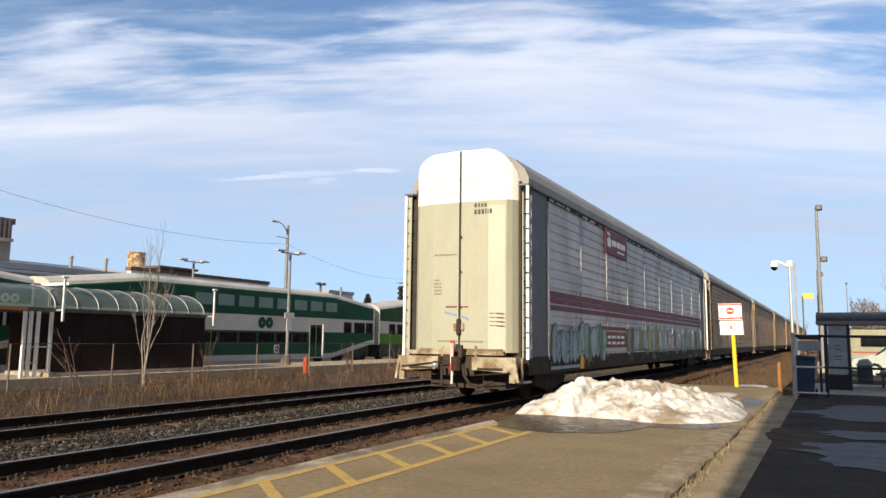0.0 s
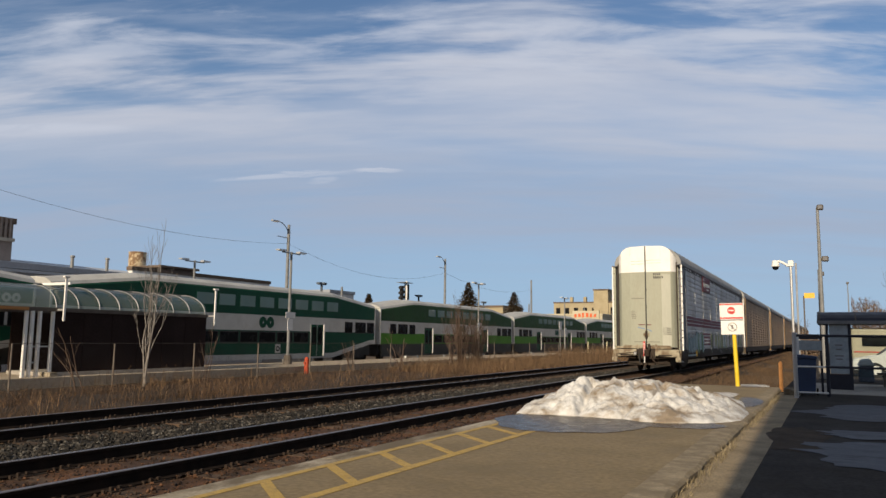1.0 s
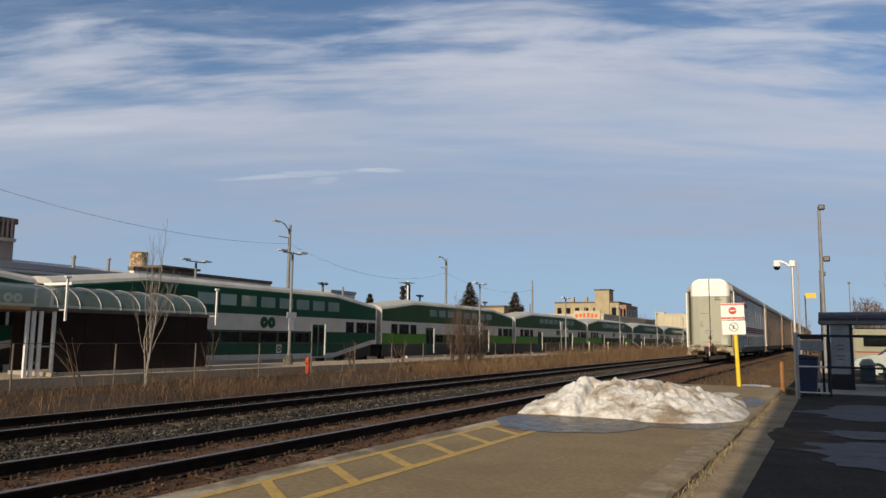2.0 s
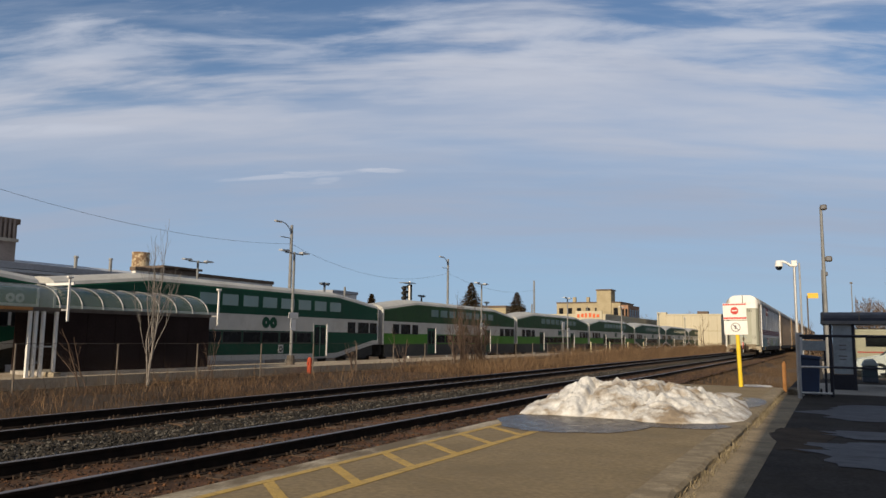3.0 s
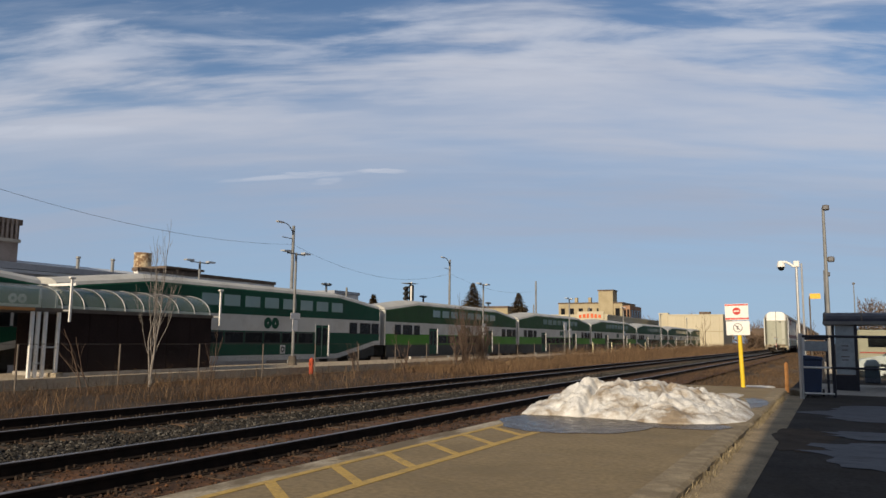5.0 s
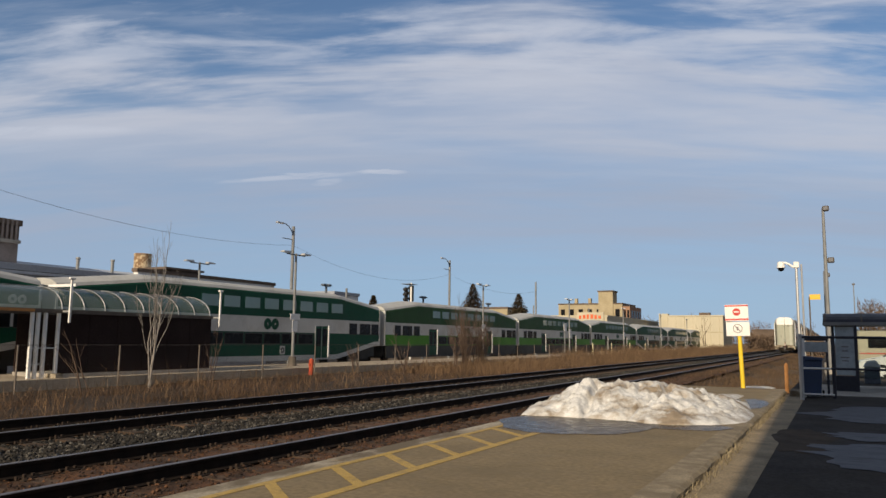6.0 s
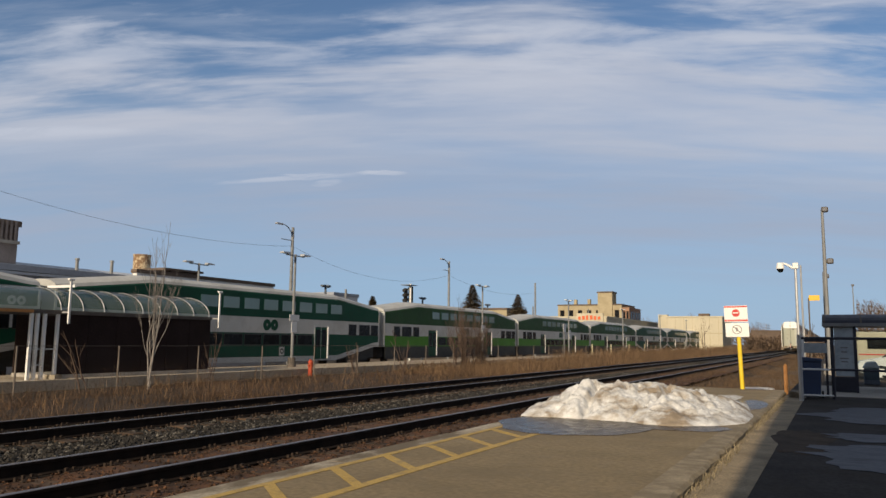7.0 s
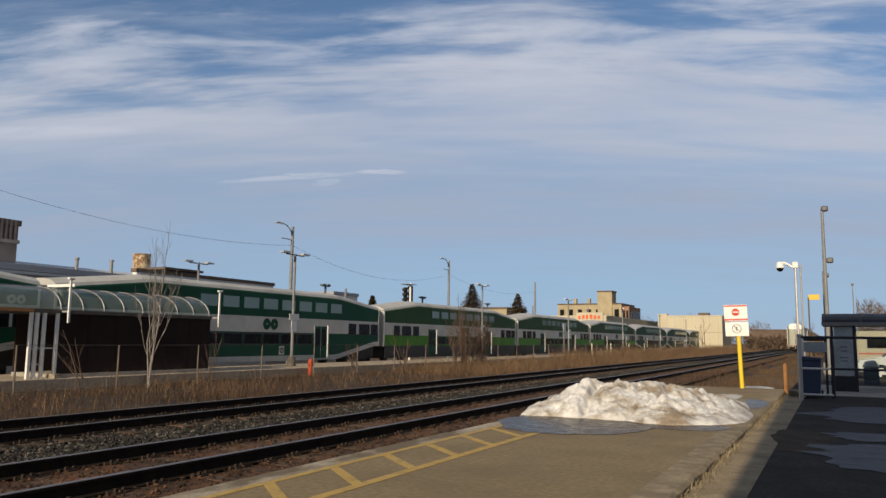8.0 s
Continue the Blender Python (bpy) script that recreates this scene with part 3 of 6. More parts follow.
# ---- freight train: closed car carriers ----
CAR_LEN, CAR_PITCH = 27.6, 28.6
SIDE = 1.5


def autorack(paint_side, paint_end, m, label):
    """Local space: y = 0 at the rear end, z = 0 on the rail."""
    car = thing("autorack_car", m, label, "railway car", "cars of the freight train")
    L = CAR_LEN
    # body shell: core, roof, side sills
    core = part("body", box(B(), -1.36, 1.36, 0.35, L - 0.35, 1.0, 5.0), M["underframe"], car)
    roof_pts = [(-1.52, 4.90), (-1.52, 5.08), (-1.42, 5.30), (-1.16, 5.56), (-0.74, 5.75), (0, 5.80), (0.74, 5.75), (1.16, 5.56), (1.42, 5.30), (1.52, 5.08), (1.52, 4.90)]
    roof = part("roof", prism(B(), roof_pts, 0.42, L - 0.42), M["roofsteel"], car, "weathered steel roof")
    for k in range(1, 18):
        y = k * L / 18
        part("roof_seam", prism(B(), [(x * 1.001, z + 0.003) for x, z in roof_pts[1:-1]] + [(x, z - 0.03) for x, z in roof_pts[-2:0:-1]], y - 0.03, y + 0.03), M["roofsteel"], roof)
    part("side_sill", box(B(), SIDE - 0.14, SIDE - 0.02, 0.5, L - 0.5, 0.62, 1.02), M["underframe"], car, "grimy side sill")
    part("side_sill", box(B(), -SIDE + 0.02, -SIDE + 0.14, 0.5, L - 0.5, 0.62, 1.02), M["underframe"], car, "grimy side sill")
    for s in (-1, 1):
        # dark strip paints the eave's shadow line, small sheet tabs make it ragged
        ev = part("eave_channel", box(B(), min(s * 1.44, s * 1.46), max(s * 1.44, s * 1.46), 1.9, L - 1.9, 4.80, 4.895), M["dark"], car, "dark strip painting the shadow line under the eave")
        rag = random.Random(17)
        y = 2.0
        while y < L - 2.3:
            w = rag.uniform(0.12, 0.5)
            part("torn_tab", box(B(), min(s * 1.461, s * 1.468), max(s * 1.461, s * 1.468), y, y + w, 4.80 + rag.uniform(0, 0.03), 4.80 + rag.uniform(0.04, 0.085)), M[paint_side], ev)
            y += w + rag.uniform(0.05, 0.5)
    part("centre_sill", box(B(), -0.35, 0.35, 0.3, L - 0.3, 0.55, 1.0), M["underframe"], car)
    for s in (-1, 1):
        panel_from, panel_to = 1.9, L - 1.9
        n = 9
        w = (panel_to - panel_from) / n
        # corrugated side screens, one sheet a bay, with posts between
        prof = []
        z, out = 1.02, 0
        while z < 4.76:
            prof += [(0.0, z), (0.0, z + 0.05), (0.026, z + 0.075), (0.026, z + 0.20)]
            z += 0.23
        for k in range(n):
            pts = [(s * (SIDE - 0.05 + a), min(q, 4.79)) for a, q in prof]
            ya, yb = panel_from + k * w + 0.03, panel_from + (k + 1) * w - 0.03
            ring = [q for k2, q in enumerate(pts) if k2 == 0 or q != pts[k2 - 1]]
            ring = [q for q in ring if q[1] < 4.789] + [(s * (SIDE - 0.05), 4.79)]
            bm = prism(B(), ring + [(s * 1.40, 4.79), (s * 1.40, 1.02)], ya, yb)
            part("side_panel", bm, M[paint_side], car)
        for k in range(n + 1):
            y = panel_from + k * w
            part("side_post", box(B(), min(s * (SIDE - 0.1), s * (SIDE - 0.014)), max(s * (SIDE - 0.1), s * (SIDE - 0.014)), y - 0.035, y + 0.035, 0.95, 3.9 if k % 2 else 4.78), M[paint_side], car)
        for ya, yb in ((0.57, 1.85), (L - 1.85, L - 0.57)):
            part("end_panel", box(B(), min(s * 1.40, s * 1.44), max(s * 1.40, s * 1.44), ya, yb, 1.0, 4.88), M["galv_dark"], car, "flat dark steel panel by the ladder")
        # corner posts and ladders at both ends
        for yb, d in ((0.02, 1), (L - 0.02, -1)):
            def span(x0, x1, y0, y1, z0, z1):
                return box(B(), min(s * x0, s * x1), max(s * x0, s * x1), min(yb + d * y0, yb + d * y1), max(yb + d * y0, yb + d * y1), z0, z1)
            part("end_bulkhead", span(1.30, 1.495, 0.52, 0.56, 1.0, 4.87), M["galv_dark"], car)
            if s < 0:
                part("end_plate", span(1.45, 1.58, 0.255, 0.28, 0.98, 4.86), M[paint_end], car, "flat pale end plate")
                # near-black filler plate, its colour stands for the shade in the gap
                part("gap_plate", span(1.33, 1.50, 0.36, 0.40, 0.98, 4.86), M["dark"], car, "dark plate standing for the shaded recess beside the doors")
            part("corner_post", span(1.33, 1.39, 0.40, 0.50, 1.0, 4.92), M[paint_end], car)
            lad = part("ladder", span(1.54, 1.60, 0.18, 0.25, 0.98, 4.86), M["cap" if paint_end == "cream" else paint_end], car, "pale steel ladder")
            for j in range(11 if s > 0 else 0):
                part("rung_hook", span(1.52, 1.606, 0.165, 0.18, 1.22 + 0.33 * j, 1.25 + 0.33 * j), M["iron"], lad)
            part("ladder_cap", span(1.36, 1.60, 0.16, 0.50, 4.86, 4.90), M["galv_dark"], lad)
            for j in range(12):
                zz = 1.15 + j * 0.31
                part("rung", cyl(B(), (s * 1.36, yb + d * 0.44, zz), (s * 1.54, yb + d * 0.22, zz), 0.012, n=6), M["iron"], lad)
            rail = part("side_ladder", span(1.50, 1.53, 0.56, 0.60, 1.0, 4.80), M["galv_dark"], car, "dark side ladder stile")
            for j in range(10):
                part("side_rung", span(1.51, 1.53, 0.26, 0.53, 1.2 + 0.37 * j, 1.222 + 0.37 * j), M["alu"], rail)
            part("side_step", box(B(), min(s * 1.36, s * 1.5), max(s * 1.36, s * 1.5), min(yb + d * 0.12, yb + d * 0.6), max(yb + d * 0.12, yb + d * 0.6), 0.46, 0.5), M["galv"], car)
            part("step_hanger", box(B(), min(s * 1.45, s * 1.5), max(s * 1.45, s * 1.5), min(yb + d * 0.06, yb + d * 0.12), max(yb + d * 0.06, yb + d * 0.12), 0.46, 1.0), M["grimy_cream" if paint_end == "cream" else paint_end], car)
    # bowed end doors, two leaves at each end
    for yb, d in ((0.0, 1), (L, -1)):
        for s in (-1, 1):
            def outline(zlo, zhi):
                xs = [0.028, 0.70, 0.86, 1.0, 1.12, 1.22, 1.29, 1.32]
                ztop = [5.76, 5.74, 5.70, 5.62, 5.51, 5.37, 5.20, 5.04]
                depth = [0.0, 0.0, 0.026, 0.05, 0.07, 0.18, 0.31, 0.40]
                bm = B()
                lo = [bm.verts.new((s * x, yb + d * q, zlo)) for x, q in zip(xs, depth)]
                hi = [bm.verts.new((s * x, yb + d * (q + 0.0), min(t, zhi))) for x, q, t in zip(xs, depth, ztop)]
                lo2 = [bm.verts.new((s * x, yb + d * (q + 0.1), zlo)) for x, q in zip(xs, depth)]
                hi2 = [bm.verts.new((s * x, yb + d * (q + 0.1), min(t, zhi))) for x, q, t in zip(xs, depth, ztop)]
                for k in range(7):
                    bm.faces.new((lo[k], lo[k + 1], hi[k + 1], hi[k])), bm.faces.new((lo2[k], hi2[k], hi2[k + 1], lo2[k + 1]))
                    bm.faces.new((hi[k], hi[k + 1], hi2[k + 1], hi2[k])), bm.faces.new((lo[k], lo2[k], lo2[k + 1], lo[k + 1]))
                for k in (0, 7):
                    bm.faces.new((lo[k], hi[k], hi2[k], lo2[k]))
                return bm
            leaf = part("end_door", outline(1.12, 4.55), M[paint_end], car, "bowed end door leaf")
            part("door_cap", outline(4.55, 5.9), M["cap"], leaf, "bare white upper plate")
            part("door_hem", box(B(), min(s * 0.1, s * 1.4), max(s * 0.1, s * 1.1), min(yb - d * 0.04, yb + d * 0.1), max(yb - d * 0.04, yb + d * 0.1), 1.06, 1.15), M["grimy_cream" if paint_end == "cream" else paint_end], leaf)
            part("rib", box(B(), min(s * 0.69, s * 0.70), max(s * 0.69, s * 0.70), min(yb - d * 0.008, yb + d * 0.05), max(yb - d * 0.008, yb + d * 0.05), 5.25, 5.68), M["galv"], leaf)
        part("door_gap", box(B(), -0.027, 0.027, min(yb + d * 0.03, yb + d * 0.3), max(yb + d * 0.03, yb + d * 0.3), 1.1, 5.74), M["dark"], car, "dark gap between the door leaves")
        # end sill, coupler and gear
        for s in (-1, 1):
            part("end_sill", prism(B(), [(s * 0.42, 1.02), (s * 1.46, 1.02), (s * 1.46, 0.86), (s * 1.25, 0.70), (s * 0.42, 0.74)], min(yb - d * 0.22, yb + d * 0.2), max(yb - d * 0.22, yb + d * 0.2)), M["grimy_cream" if paint_end == "cream" else paint_end], car)
            part("sill_step", box(B(), min(s * 1.30, s * 1.44), max(s * 1.30, s * 1.44), min(yb - d * 0.2, yb - d * 0.14), max(yb - d * 0.2, yb - d * 0.14), 0.48, 0.9), M["grimy_cream" if paint_end == "cream" else paint_end], car)
            part("grab_rail", cyl(B(), (s * 0.45, yb - d * 0.26, 0.62), (s * 1.35, yb - d * 0.26, 0.70), 0.015, n=6), M["iron"], car)
        part("draft_box", box(B(), -0.40, 0.40, min(yb - d * 0.05, yb + d * 0.4), max(yb - d * 0.05, yb + d * 0.4), 0.60, 1.04), M["underframe"], car)
        cp = part("coupler", box(B(), -0.10, 0.10, min(yb - d * 0.22, yb), max(yb - d * 0.22, yb), 0.76, 0.98), M["iron"], car, "rusty knuckle coupler", bevel=0.02)
        part("knuckle", cyl(B(), (0.05, yb - d * 0.24, 0.72), (0.05, yb - d * 0.24, 1.02), 0.12, n=10), M["iron"], cp)
        part("air_hose", cyl(B(), (-0.28, yb - d * 0.3, 0.85), (-0.22, yb - d * 0.42, 0.38), 0.03, n=8), M["rubber"], car)
        lt = part("door_latch", box(B(), -0.05, 0.05, min(yb - d * 0.07, yb - d * 0.005), max(yb - d * 0.07, yb - d * 0.005), 1.50, 1.86), M["iron"], car, "rusty door latch", bevel=0.015)
        for x in (-0.13, 0.055):
            part("latch_plate", box(B(), x, x + 0.075, min(yb - d * 0.05, yb - d * 0.004), max(yb - d * 0.05, yb - d * 0.004), 1.60, 1.76), M["grimy_cream"], lt, bevel=0.01)
        for z in (2.1, 2.9, 3.7):
            part("seam_clip", box(B(), 0.028, 0.06, min(yb - d * 0.02, yb - d * 0.002), max(yb - d * 0.02, yb - d * 0.002), z, z + 0.05), M["iron"], lt)
        bw = part("brake_wheel", cyl(B(), (-0.47, yb - d * 0.27, 0.84), (-0.47, yb - d * 0.24, 0.84), 0.085, n=14), M["galv_dark"], car)
        part("hub", cyl(B(), (-0.47, yb - d * 0.30, 0.84), (-0.47, yb - d * 0.27, 0.84), 0.03, n=10), M["cap"], bw)
        hose = B()
        bend = [(0.24, -0.30, 0.86), (0.30, -0.36, 0.62), (0.46, -0.40, 0.44), (0.70, -0.38, 0.40), (0.95, -0.30, 0.50)]
        for p, q in zip(bend, bend[1:]):
            cyl(hose, (p[0], yb + d * p[1], p[2]), (q[0], yb + d * q[1], q[2]), 0.03, n=8)
        part("slack_hose", hose, M["iron"], car, "slack rusty brake hose")
        part("uncoupling_lever", cyl(B(), (-1.35, yb - d * 0.27, 0.78), (-0.2, yb - d * 0.27, 0.92), 0.014, n=6), M["iron"], car)
        for s in (-1, 1):
            part("sill_pocket", box(B(), min(s * 0.55, s * 1.16), max(s * 0.55, s * 1.16), min(yb - d * 0.225, yb - d * 0.219), max(yb - d * 0.225, yb - d * 0.219), 0.735, 0.79), M["underframe"], car)
            part("splayed_step", prism(B(), [(s * 1.40, 0.9), (s * 1.47, 0.9), (s * 1.54, 0.5), (s * 1.48, 0.5)], min(yb - d * 0.24, yb - d * 0.2), max(yb - d * 0.24, yb - d * 0.2)), M["grimy_cream" if paint_end == "cream" else paint_end], car)
        # dark block added to stand for the deep shade between the wheels
        part("brake_rigging", box(B(), -0.95, 0.95, min(yb + d * 0.45, yb + d * 4.6), max(yb + d * 0.45, yb + d * 4.6), 0.30, 0.72), M["underframe"], car, "dark block standing for the shade under the car")
    # trucks
    for yc in (2.9, L - 2.9):
        tr = part("truck", box(B(), -1.05, 1.05, yc - 0.3, yc + 0.3, 0.35, 0.62), M["underframe"], car, "two-axle freight truck")
        for s in (-1, 1):
            fr = prism(B(), [(yc - 1.25, 0.46), (yc - 1.0, 0.62), (yc - 0.45, 0.66), (yc + 0.45, 0.66), (yc + 1.0, 0.62), (yc + 1.25, 0.46), (yc + 0.95, 0.32), (yc + 0.45, 0.2), (yc - 0.45, 0.2), (yc - 0.95, 0.32)], s * 1.0, s * 1.14, "x")
            part("side_frame", fr, M["underframe"], tr)
        for a in (-0.86, 0.86):
            for s in (-1, 1):
                part("wheel", cyl(B(), (s * 0.69, yc + a, 0.42), (s * 0.82, yc + a, 0.42), 0.42, n=24), M["iron"], tr)
            part("axle", cyl(B(), (-0.8, yc + a, 0.42), (0.8, yc + a, 0.42), 0.08, n=8), M["iron"], tr)
    return car


def spray_marks(car):
    """A row of sprayed blocks that form no letters, outlined and slit, low on the side."""
    rng = random.Random(11)
    x = SIDE + 0.004
    g = part("spray_paint", box(B(), x - 0.012, x - 0.002, 1.95, 4.3, 0.70, 0.78), M["graf_pale"], car, "sprayed graffiti blocks in pale blue and green")
    layer = 0

    def stroke(pts, colour):
        nonlocal layer
        pts = [(min(max(p, 1.9), CAR_LEN - 1.9), min(max(q, 0.64), 2.05)) for p, q in pts]
        layer = (layer + 1) % 12
        part("spray_stroke", prism(B(), pts, x + 0.0006 * layer, x + 0.0005 + 0.0006 * layer, "x"), M[colour], g)

    def block(y, z, w, h, lean, colour, edge):
        pts = []
        for k in range(8):
            a = math.pi * (2 * k + 1) / 8
            p, q = math.cos(a), math.sin(a)
            pts.append((y + w / 2 + lean * q * .5 + w * .56 * p * rng.uniform(.75, 1.15), z + h / 2 + h * .55 * q * rng.uniform(.75, 1.12)))
        cy, cz = sum(p[0] for p in pts) / 8, sum(p[1] for p in pts) / 8
        stroke([(cy + (p - cy) * 1.18, cz + (q - cz) * 1.10) for p, q in pts], edge)
        stroke(pts, colour)
        for k in range(rng.randint(2, 4)):
            py, pz, t = y + lean * .5 + w * rng.uniform(.15, .8), z + h * rng.uniform(.12, .7), rng.uniform(.03, .05)
            if rng.random() < .6:
                n = h * rng.uniform(.2, .4)
                stroke([(py, pz), (py + t, pz), (py + t + lean * .3, pz + n), (py + lean * .3, pz + n)], edge)
            else:
                n = w * rng.uniform(.3, .6)
                stroke([(py, pz), (py + n, pz + .02), (py + n, pz + .02 + t), (py, pz + t)], edge)

    y = 2.0
    while y < 4.2:
        w = rng.uniform(0.34, 0.5)
        block(y, rng.uniform(0.85, 0.98), w, rng.uniform(0.72, 0.9), rng.uniform(-.06, .1), "graf_pale", "graf_dark" if rng.random() < .7 else "graf_green")
        y += w * 0.8
    while y < 6.6:
        w = rng.uniform(0.4, 0.62)
        block(y, rng.uniform(0.80, 1.0), w, rng.uniform(0.8, 1.1), rng.uniform(-.1, .2), rng.choice(["graf_green", "graf_olive", "graf_pale"]), rng.choice(["graf_green", "graf_dark"]))
        y += w * 0.75
    y = 9.6
    while y < CAR_LEN - 2.6:
        w = rng.uniform(0.3, 0.55)
        block(y, rng.uniform(0.95, 1.1), w, rng.uniform(0.7, 0.95), rng.uniform(-.1, .2), rng.choice(["galv", "graf_pale", "graf_olive"]), rng.choice(["graf_dark", "graf_dark", "graf_green"]))
        y += w * 0.85
    for k in range(240):
        py, pz, n, a, t = rng.uniform(1.95, CAR_LEN - 2.4), rng.uniform(0.70, 1.75), rng.uniform(.15, .5), rng.uniform(-1.2, 1.9), rng.uniform(.02, .06)
        if 6.7 < py < 9.6:
            continue
        cy, cz = math.cos(a) * n, math.sin(a) * n * .7
        stroke([(py, pz), (py + t, pz - t * .6), (py + cy + t, pz + cz), (py + cy, pz + cz + t * .5)], rng.choice(["graf_pale", "graf_green", "graf_dark", "graf_olive"] if py < 7 else ["graf_dark", "graf_olive", "galv", "graf_green"]))


def bars(car, x0, z0, widths, h, material, ydepth, gap=0.03):
    for w in widths:
        part("lettering_bar", box(B(), x0, x0 + w, ydepth - 0.006, ydepth, z0, z0 + h), material, car)
        x0 += w + gap


def rear_car_markings(car):
    y = -0.002
    # reporting marks, as bars
    bars(car, 0.36, 4.40, (0.06, 0.05, 0.05, 0.05), 0.09, M["ink"], y)
    bars(car, 0.36, 4.24, (0.06, 0.06, 0.06, 0.03, 0.02, 0.05), 0.11, M["ink"], y)
    bars(car, -0.66, 3.32, (0.10, 0.22, 0.12, 0.08), 0.035, M["ink_pale"], 0.0, 0.02)
    bars(car, -0.66, 2.74, (0.14,), 0.03, M["ink_pale"], y)
    for k in range(4):
        bars(car, -0.66, 2.66 - 0.08 * k, (0.2,), 0.03, M["ink_pale"], y)
        bars(car, 0.74, 1.98 - 0.09 * k, (0.12, 0.2), 0.02, M["ink_pale"], y)
    bars(car, -0.35, 2.12, (0.29,), 0.035, M["maroon"], y)
    bars(car, 0.06, 2.12, (0.15,), 0.03, M["maroon"], y)
    for s, x0, x1, z0, z1 in ((-1, -0.38, -0.06, 1.99, 1.92), (1, 0.05, 0.24, 1.90, 1.82)):
        part("blue_flash", prism(B(), [(x0, z0), (x1, z1), (x1, z1 + 0.05), (x0, z0 + 0.05)], y - 0.005, y), M["blue_mark"], car)
    strip = B()
    lo = [strip.verts.new(p) for p in ((0.715, -0.002, 1.2), (1.10, 0.062, 1.2), (1.10, 0.062, 4.42), (0.715, -0.002, 4.42))]
    hi = [strip.verts.new((v.co.x, v.co.y - 0.003, v.co.z)) for v in lo]
    for k in range(4):
        strip.faces.new((lo[k], lo[(k + 1) % 4], hi[(k + 1) % 4], hi[k]))
    strip.faces.new(lo), strip.faces.new(hi[::-1])
    part("repainted_strip", strip, M["pale_cream"], car, "paler upright strip of the door")
    bars(car, -0.55, 1.34, (0.5,), 0.035, M["ink_pale"], y)
    bars(car, 0.05, 1.34, (0.55,), 0.035, M["ink_pale"], y)
    for k, zz in enumerate((5.05, 4.92)):
        bars(car, -0.66, zz, (0.2, 0.25, 0.12), 0.025, M["ink_faint"], y)
        bars(car, 0.05, zz + 0.03, (0.3, 0.1, 0.2), 0.02, M["ink_faint"], y)
    for x0, x1, z0, z1 in ((-1.05, -0.1, 1.16, 1.20), (0.1, 1.05, 1.16, 1.20)):
        part("rusty_hinge_bar", box(B(), x0, x1, -0.02, 0.02, z0, z1), M["grimy_cream"], car)
    for x in (-0.42, 0.42):
        part("door_foot", box(B(), x - 0.03, x + 0.03, -0.03, 0.02, 1.0, 1.26), M["grimy_cream"], car, bevel=0.008)
    # striped marker bar and lamp on the coupler
    b = part("marker_bar", box(B(), -0.10, -0.01, -0.26, -0.21, 0.72, 1.38), M["red"], car, "red and white striped marker")
    for k in range(3):
        part("white_stripe", box(B(), -0.085 + k * 0.026, -0.073 + k * 0.026, -0.266, -0.262, 0.85, 1.32), M["white"], b)
    part("marker_box", box(B(), 0.10, 0.20, -0.28, -0.18, 0.98, 1.28), M["underframe"], car, bevel=0.02)
    part("brake_pipe", cyl(B(), (-0.05, -0.24, 0.74), (-0.06, -0.24, 0.42), 0.025, n=8), M["white"], car)
    # side stripes and name board
    x = SIDE - 0.05 + 0.034
    for k in range(3):
        part("side_stripe", box(B(), x - 0.002, x + 0.004, 1.95, 25.6, 2.13 + 0.17 * k, 2.26 + 0.17 * k), M["maroon"], car, "maroon stripe")
    part("side_stripe", box(B(), x - 0.002, x + 0.004, 6.4, 9.5, 1.74, 1.84), M["maroon"], car, "maroon stripe")
    bd = part("name_board", box(B(), SIDE, SIDE + 0.03, 6.9, 9.6, 4.06, 4.86), M["maroon"], car, "maroon board with pale emblem and bars", bevel=0.01)
    bx = SIDE + 0.034
    part("emblem", prism(B(), [(7.15, 4.30), (7.5, 4.28), (7.55, 4.48), (7.35, 4.62), (7.12, 4.52)], bx, bx + 0.004, "x"), M["white"], bd)
    part("emblem", prism(B(), [(7.10, 4.66), (7.45, 4.64), (7.42, 4.72), (7.12, 4.74)], bx, bx + 0.004, "x"), M["white"], bd)
    for k, w in enumerate((0.22, 0.2, 0.24, 0.2, 0.22, 0.2)):
        part("name_bar", box(B(), bx, bx + 0.004, 7.66 + k * 0.29, 7.66 + k * 0.29 + w, 4.36, 4.54), M["white"], bd)
    part("name_bar", box(B(), bx, bx + 0.004, 8.3, 9.2, 4.2, 4.25), M["white"], bd)
    part("data_panel", box(B(), x, x + 0.006, 7.0, 9.4, 1.2, 1.68), M["maroon"], car, "maroon data panel")
    for k in range(4):
        for j in range(2):
            part("data_bar", box(B(), x + 0.007, x + 0.011, 7.15 + 0.55 * k, 7.15 + 0.55 * k + 0.4, 1.30 + 0.18 * j, 1.38 + 0.18 * j), M["white"], car)
    part("yellow_tag", box(B(), SIDE - 0.02, SIDE + 0.012, 4.35, 4.62, 0.66, 0.98), M["sign_yellow"], car, "yellow metal tag")
    spray_marks(car)


M["galv_dark"] = mat("dark_steel_panel", (0.12, 0.125, 0.145), (0.17, 0.175, 0.19), 1.0, 0.6, 0.2, fine=0.12)
train = [autorack("galv", "cream", pose(TRACK_1, 15.1, 0), "pale grey car carrier with cream bowed end doors and graffiti")]
rear_car_markings(train[0])
M["galv_brown"] = mat("rust_brown_panel", (0.36, 0.25, 0.16), (0.46, 0.33, 0.21), 1.0, 0.65, 0.15, fine=0.12, stain=(0.22, 0.14, 0.09), stain_amt=0.5, stain_scale=0.8)
train.append(autorack("galv_brown", "tan", pose(TRACK_1, 15.1 + CAR_PITCH, 0), "weathered brown car carrier with tan corner posts"))
